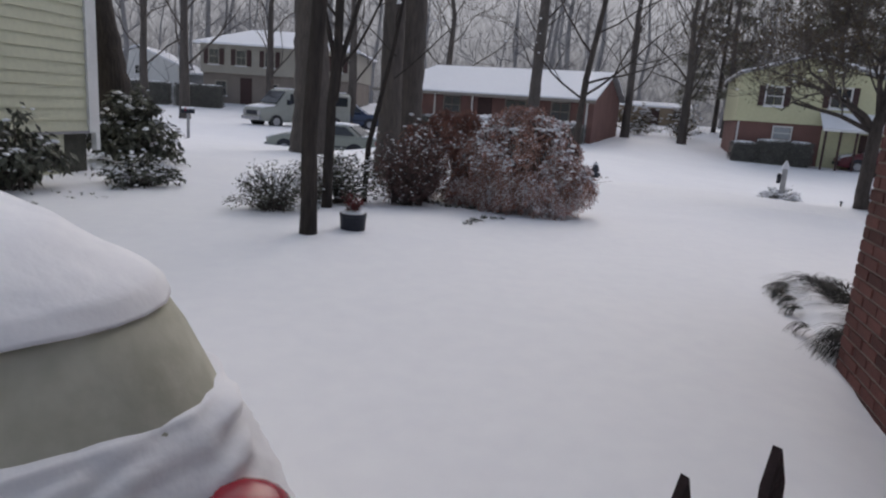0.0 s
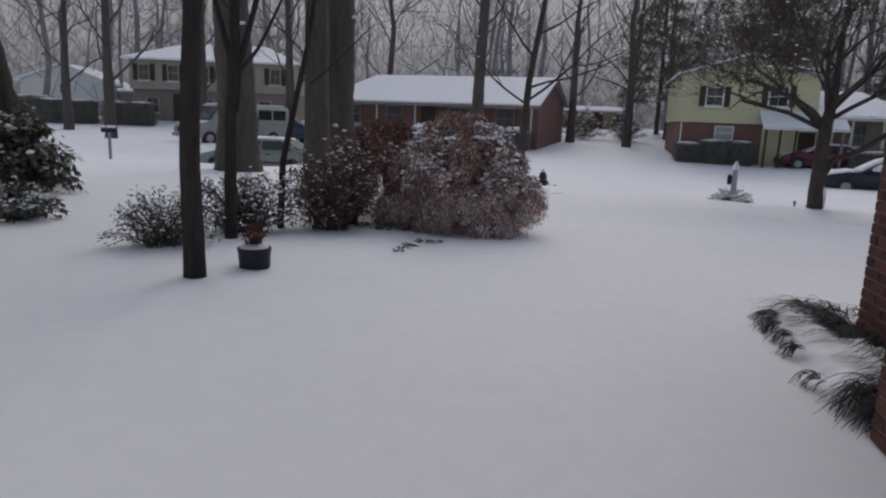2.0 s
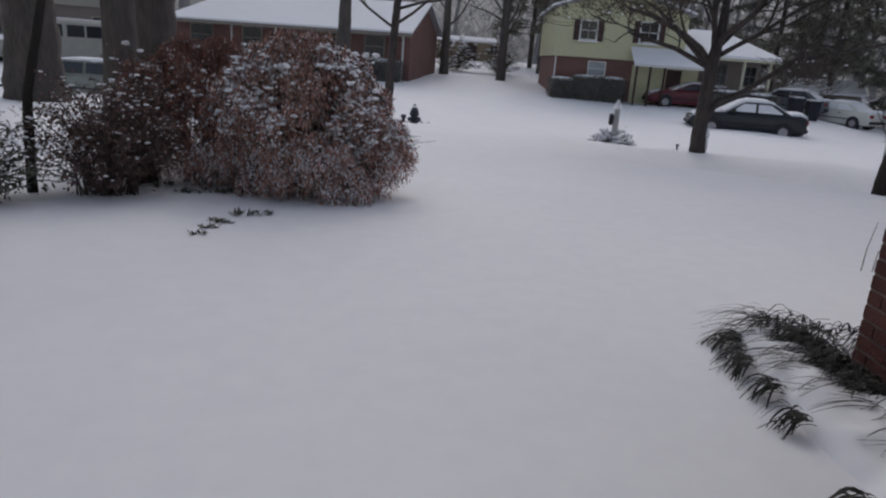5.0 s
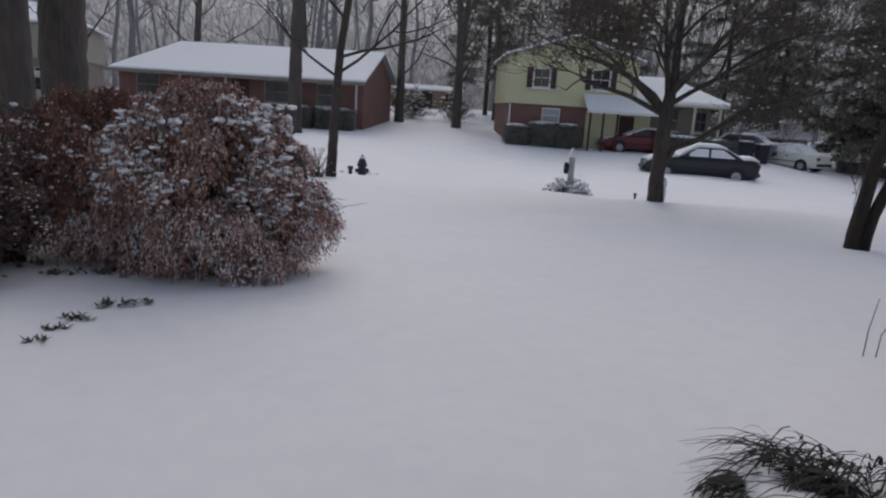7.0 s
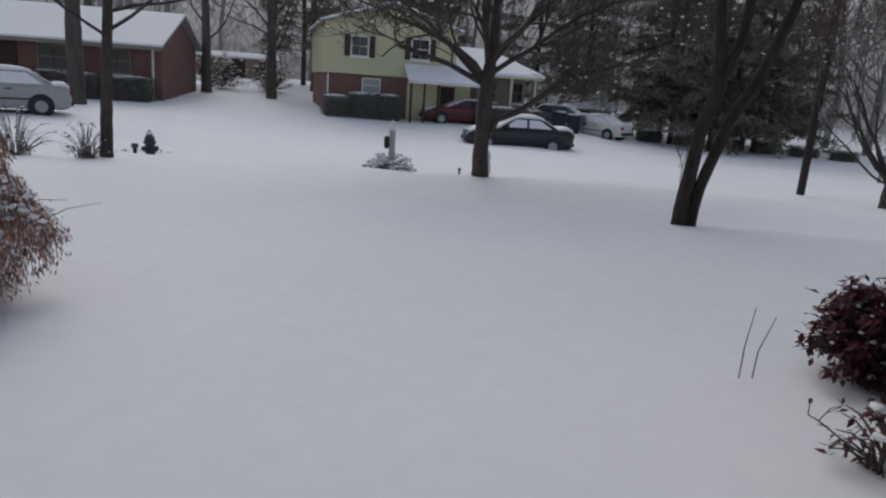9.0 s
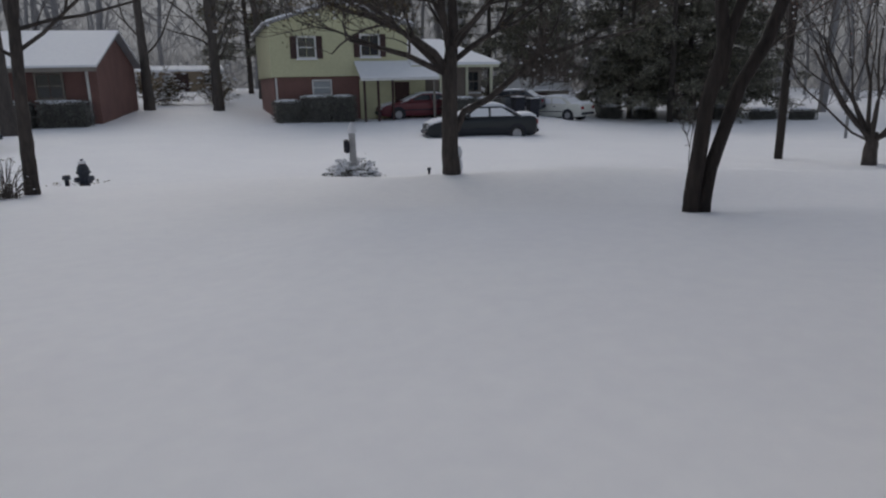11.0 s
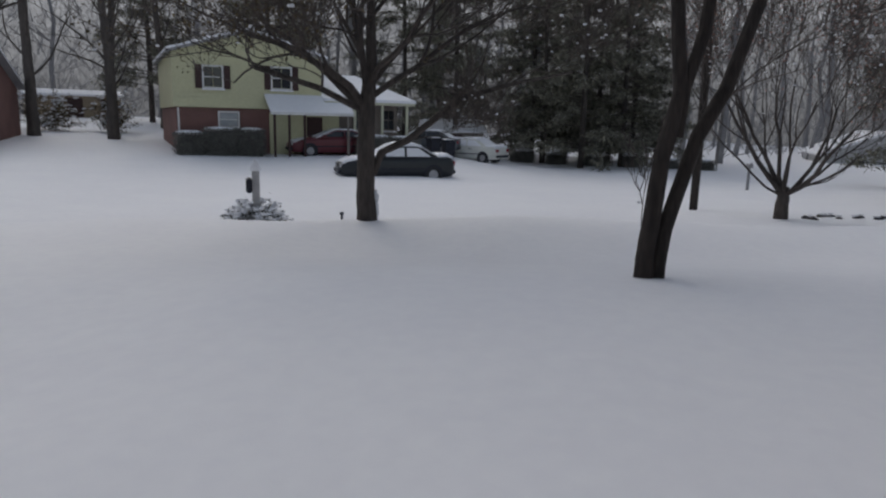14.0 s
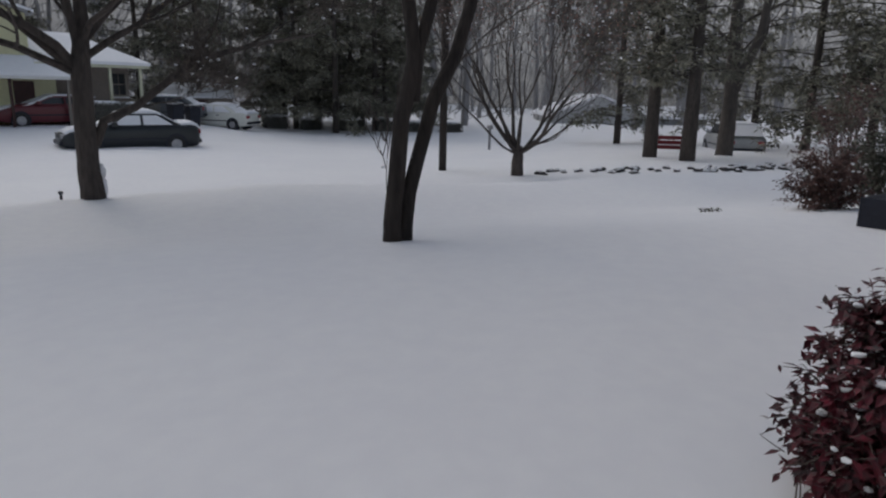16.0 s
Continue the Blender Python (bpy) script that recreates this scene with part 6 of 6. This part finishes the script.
def pot_plant():
    t = thing("potted_plant", on_ground(-0.44, 6.72, 0, -0.035), "black nursery pot with red twiggy plant and snow", "plant pot")
    s = Soup()
    s.tube([(0, 0, -0.04), (0, 0, 0.02), (0, 0, 0.155), (0, 0, 0.158), (0, 0, 0.182), (0, 0, 0.183)], [0.108, 0.112, 0.120, 0.125, 0.125, 0.112], 24)
    part("pot", s, BLACK, t, "dark blue-black plastic pot", False)
    c = Soup()
    c.blob((0, 0, 0.175), 0.113, 0.113, 0.040, 0.06, 16, 6)
    part("snow", c, SNOWCAP, t, "snow filling the pot", True)
    rnd = random.Random(6)
    st, lf = Soup(), Soup()
    for i in range(16):
        a = rnd.uniform(0, 6.283)
        q = rnd.uniform(0.02, 0.12)
        tip = Vector((q * math.cos(a), q * math.sin(a), rnd.uniform(0.27, 0.38)))
        st.tube([(q * 0.3 * math.cos(a), q * 0.3 * math.sin(a), 0.16), tip], [0.004, 0.002], 4, False)
        for k in range(22):
            p = Vector((q * 0.3 * math.cos(a), q * 0.3 * math.sin(a), 0.20)).lerp(tip, rnd.random())
            lf.leaf(p, (rnd.uniform(-1, 1), rnd.uniform(-1, 1), rnd.uniform(-1, 0.6)), (0.2, 0.1, 1), rnd.uniform(0.03, 0.06), 0.016)
    part("framework", st, TWIG, t, fix=False)
    part("foliage", lf, mat("dull_red_leaf", (0.20, 0.055, 0.055), (0.12, 0.035, 0.04), 6, 0.8, rand=0.4), t, "dull red withered leaves", fix=False)


pot_plant()


def stake(x, y, top, lean):
    t = thing("picket", pose(x, y, 0, 0, lean, 30), "dark pointed wooden picket standing in the snow", "picket", "pickets")
    s = Soup()
    s.prism([(-0.035, -0.2), (0.035, -0.2), (0.035, top - 0.10), (0.0, top), (-0.035, top - 0.10)], -0.012, 0.012)
    part("slat", s, STAKEWOOD, t)


stake(0.92, 2.05, 0.52, -4)
stake(0.66, 2.02, 0.44, 2)


def twig_patch(x, y, r, n, seed, leafmat=GREENLEAF, label="few dark leaves of a buried plant poking out of the snow"):
    rnd = random.Random(seed)
    t = thing("buried_plant", on_ground(x, y), label, "plant")
    lf = Soup()
    for i in range(n):
        a, q = rnd.uniform(0, 6.283), r * math.sqrt(rnd.random())
        p = Vector((q * math.cos(a), q * math.sin(a) * 0.5, 0.005))
        for k in range(rnd.randint(3, 8)):
            lf.leaf(p, (rnd.uniform(-1, 1), rnd.uniform(-1, 1), rnd.uniform(0.0, 0.6)), (0.1, 0.2, 1), rnd.uniform(0.025, 0.06), rnd.uniform(0.010, 0.022))
    part("foliage", lf, leafmat, t, fix=False)


for k, (x, y, r, n) in enumerate(((1.10, 8.13, 0.10, 9), (0.96, 8.10, 0.09, 8), (0.86, 7.88, 0.10, 10), (0.76, 7.72, 0.07, 6), (0.68, 7.52, 0.07, 5), (0.62, 8.92, 0.14, 16), (0.86, 8.95, 0.14, 20), (0.34, 9.2, 0.16, 14))):
    twig_patch(x, y, r, n, 301 + 11 * k)
twig_patch(12.2, 6.62, 0.30, 40, 304)
twig_patch(-3.6, 8.1, 0.5, 12, 305)
twig_patch(-4.0, 7.4, 0.4, 14, 306)
twig_patch(-3.9, 23.0, 0.8, 24, 307)
twig_patch(4.9, 18.7, 0.8, 60, 308, TANLEAF, "dry weeds round the hydrant and tree")


def dry_stalk(x, y, h, lean, seed):
    t = thing("dry_stalk", on_ground(x, y), "thin dry stalk rising out of the snow", "stalk", "stalks")
    s = Soup()
    s.tube([(0, 0, -0.05), (0.02 * lean, 0, h * 0.5), (0.16 * lean, 0.0, h)], [0.0035, 0.003, 0.0018], 5)
    part("stem", s, TWIG, t)


def bent_stem(pts, label):
    t = thing("dry_stalk", on_ground(*pts[0][:2]), label, "stem", "stalks")
    s = Soup()
    o = Vector((pts[0][0], pts[0][1], ground_z(*pts[0][:2])))
    q = [Vector(v) - o for v in pts]
    s.tube(q, [0.0045 - 0.0028 * k / (len(q) - 1) for k in range(len(q))], 5)
    for k in (1, 2):
        s.tube([q[k], q[k] + Vector((0.03, -0.02, 0.05)), q[k] + Vector((0.05, -0.05, 0.07))], [0.0025, 0.002, 0.0014], 4)
    part("stem", s, TWIG, t, fix=False)
    b = Soup()
    b.blob(q[-1], 0.008, 0.008, 0.011, 0.2, 6, 4, random.Random(3))
    part("bud", b, DARKLEAF, t, "dried bud at the tip", fix=False)


bent_stem(((4.60, 5.80, -0.02), (4.52, 5.88, 0.09), (4.46, 5.96, 0.155), (4.44, 5.99, 0.17), (4.46, 6.0, 0.215)), "bent bare stem with a dried bud")
dry_stalk(4.88, 6.48, 0.35, 0.28, 1)
dry_stalk(4.94, 6.45, 0.29, 0.8, 2)


def stone_edging():
    rnd = random.Random(17)
    for k in range(62):
        f = (k % 42) / 41
        if k < 42:
            x, y = (21.2 + 4.2 * f, 10.8 - 5.6 * f)
        else:
            f = (k - 42) / 19
            x, y = (23.2 + 4.0 * f, 7.0 - 2.4 * f)
        x, y = x + rnd.gauss(0, 0.45), y + rnd.gauss(0, 0.28)
        if rnd.random() < 0.15:
            continue
        t = thing("edging_stone", on_ground(x, y, rnd.uniform(0, 180), 0.01), "dark garden edging stone half under snow", "stone", "edging stones")
        s = Soup()
        s.blob((0, 0, 0), rnd.uniform(0.06, 0.26), rnd.uniform(0.05, 0.14), rnd.uniform(0.03, 0.09), 0.4, 8, 5, rnd)
        part("stone", s, STONE, t)
        c = Soup()
        c.blob((0.03, 0, 0.07), 0.10, 0.07, 0.03, 0.3, 7, 4, rnd)
        part("snow", c, SNOWCAP, t, "snow on the stone", True)


stone_edging()


def planter_box():
    t = thing("planter_box", on_ground(11.2, 4.74, -33), "black wooden planter box with snow on its rim", "planter")
    s = Soup()
    for b in ((-0.6, 0.6, -0.3, -0.27), (-0.6, 0.6, 0.27, 0.3)):
        s.box(*b, -0.1, 0.28)
    for b in ((-0.6, -0.57, -0.27, 0.27), (0.57, 0.6, -0.27, 0.27)):
        s.box(*b, -0.1, 0.28)
    part("sides", s, BLACK, t, bevel=0.004)
    boxpart("soil_snow", (-0.565, 0.565, -0.265, 0.265, 0.0, 0.20), SNOWCAP, t, "snow filling the box")
    boxpart("rim_snow", (-0.6, 0.6, -0.31, -0.265, 0.282, 0.31), SNOWCAP, t, "line of snow on the rim")


planter_box()


def red_sign():
    t = thing("yard_board", on_ground(33.2, 8.2, -80), "low dark red wooden board fence panel with snow", "fence panel")
    for k in range(3):
        boxpart("board", (-0.7, 0.7, -0.02, 0.02, 0.15 + 0.2 * k, 0.31 + 0.2 * k), mat("red_board", (0.17, 0.03, 0.035), None, 4, 0.8) if k == 0 else bpy.data.materials["red_board"], t)
    for x in (-0.6, 0.6):
        boxpart("post", (x - 0.05, x + 0.05, 0.021, 0.10, -0.1, 0.8), STAKEWOOD, t)


red_sign()


def bins(x, y, rz):
    t = thing("wheeled_bin", on_ground(x, y, rz), "dark wheeled bin with snow on its lid", "bin", "bins")
    s = loft([[(-0.25, -0.28, 0), (0.25, -0.28, 0), (0.25, 0.28, 0), (-0.25, 0.28, 0)], [(-0.3, -0.34, 0.95), (0.3, -0.34, 0.95), (0.3, 0.34, 0.95), (-0.3, 0.34, 0.95)]])
    part("body", s, BLACK, t, bevel=0.02)
    boxpart("lid", (-0.32, 0.32, -0.37, 0.37, 0.955, 1.02), BLACK, t, bevel=0.02)
    boxpart("snow", (-0.29, 0.29, -0.34, 0.34, 1.022, 1.10), SNOWCAP, t, "snow on the lid", bevel=0.03)


bins(30.6, 32.2, -20)
bins(31.4, 31.8, -25)


# ---- bricks of the near walls, last ----
def brick_walls():
    h, side, near, front = HOUSE_PARTS
    s = Soup()
    s.box(0, BL, -BD, 0, 0, BH)
    stretcher = mesh_of("brick", s, BRICK, bevel=0.003)
    s = Soup()
    s.box(0, 0.092, -BD, 0, 0, BH)
    header = mesh_of("half_brick", s, BRICK, bevel=0.003)
    rest = Soup()
    rnd = random.Random(2)

    def field(parent, x0, x1, y, z0, z1, singles):
        n = 0
        c = int(z0 / COURSE)
        while c * COURSE < z1:
            z = c * COURSE + 0.003
            x = x1 - BL if c % 2 == 0 else x1 - 0.092
            first = c % 2
            while x > x0:
                data = header if (first and x > x1 - 0.1) else stretcher
                w = 0.092 if data is header else BL
                jig = rnd.uniform(-0.002, 0.002)
                if singles(x, z) and n < 300:
                    part("brick", data, None, parent, m=pose(x, y + jig, z))
                    n += 1
                else:
                    rest.box(x, x + w, y - BD + jig, y + jig, z, z + BH)
                x -= PITCH
            c += 1

    field(side, -1.57, 0.0, 0.0, 0.0, 3.25, lambda x, z: z < 2.0)
    field(near, -5.15, -1.55, 0.52, 0.0, 3.25, lambda x, z: x > -2.65 and z < 1.75)
    # return of the chimney breast that faces the front corner
    c = 0
    while c * COURSE < 3.2:
        z = c * COURSE + 0.003
        y = 0.516 - (BL if c % 2 else 0.092)
        while y > 0.0:
            rest.box(-1.566, -1.549, y, min(y + BL, 0.516), z, z + BH)
            y -= PITCH
        c += 1
    ob = part("far_bricks", rest, BRICK, h, "remaining brick courses", fix=False)
    tagged(ob, kind="stuff")


brick_walls()
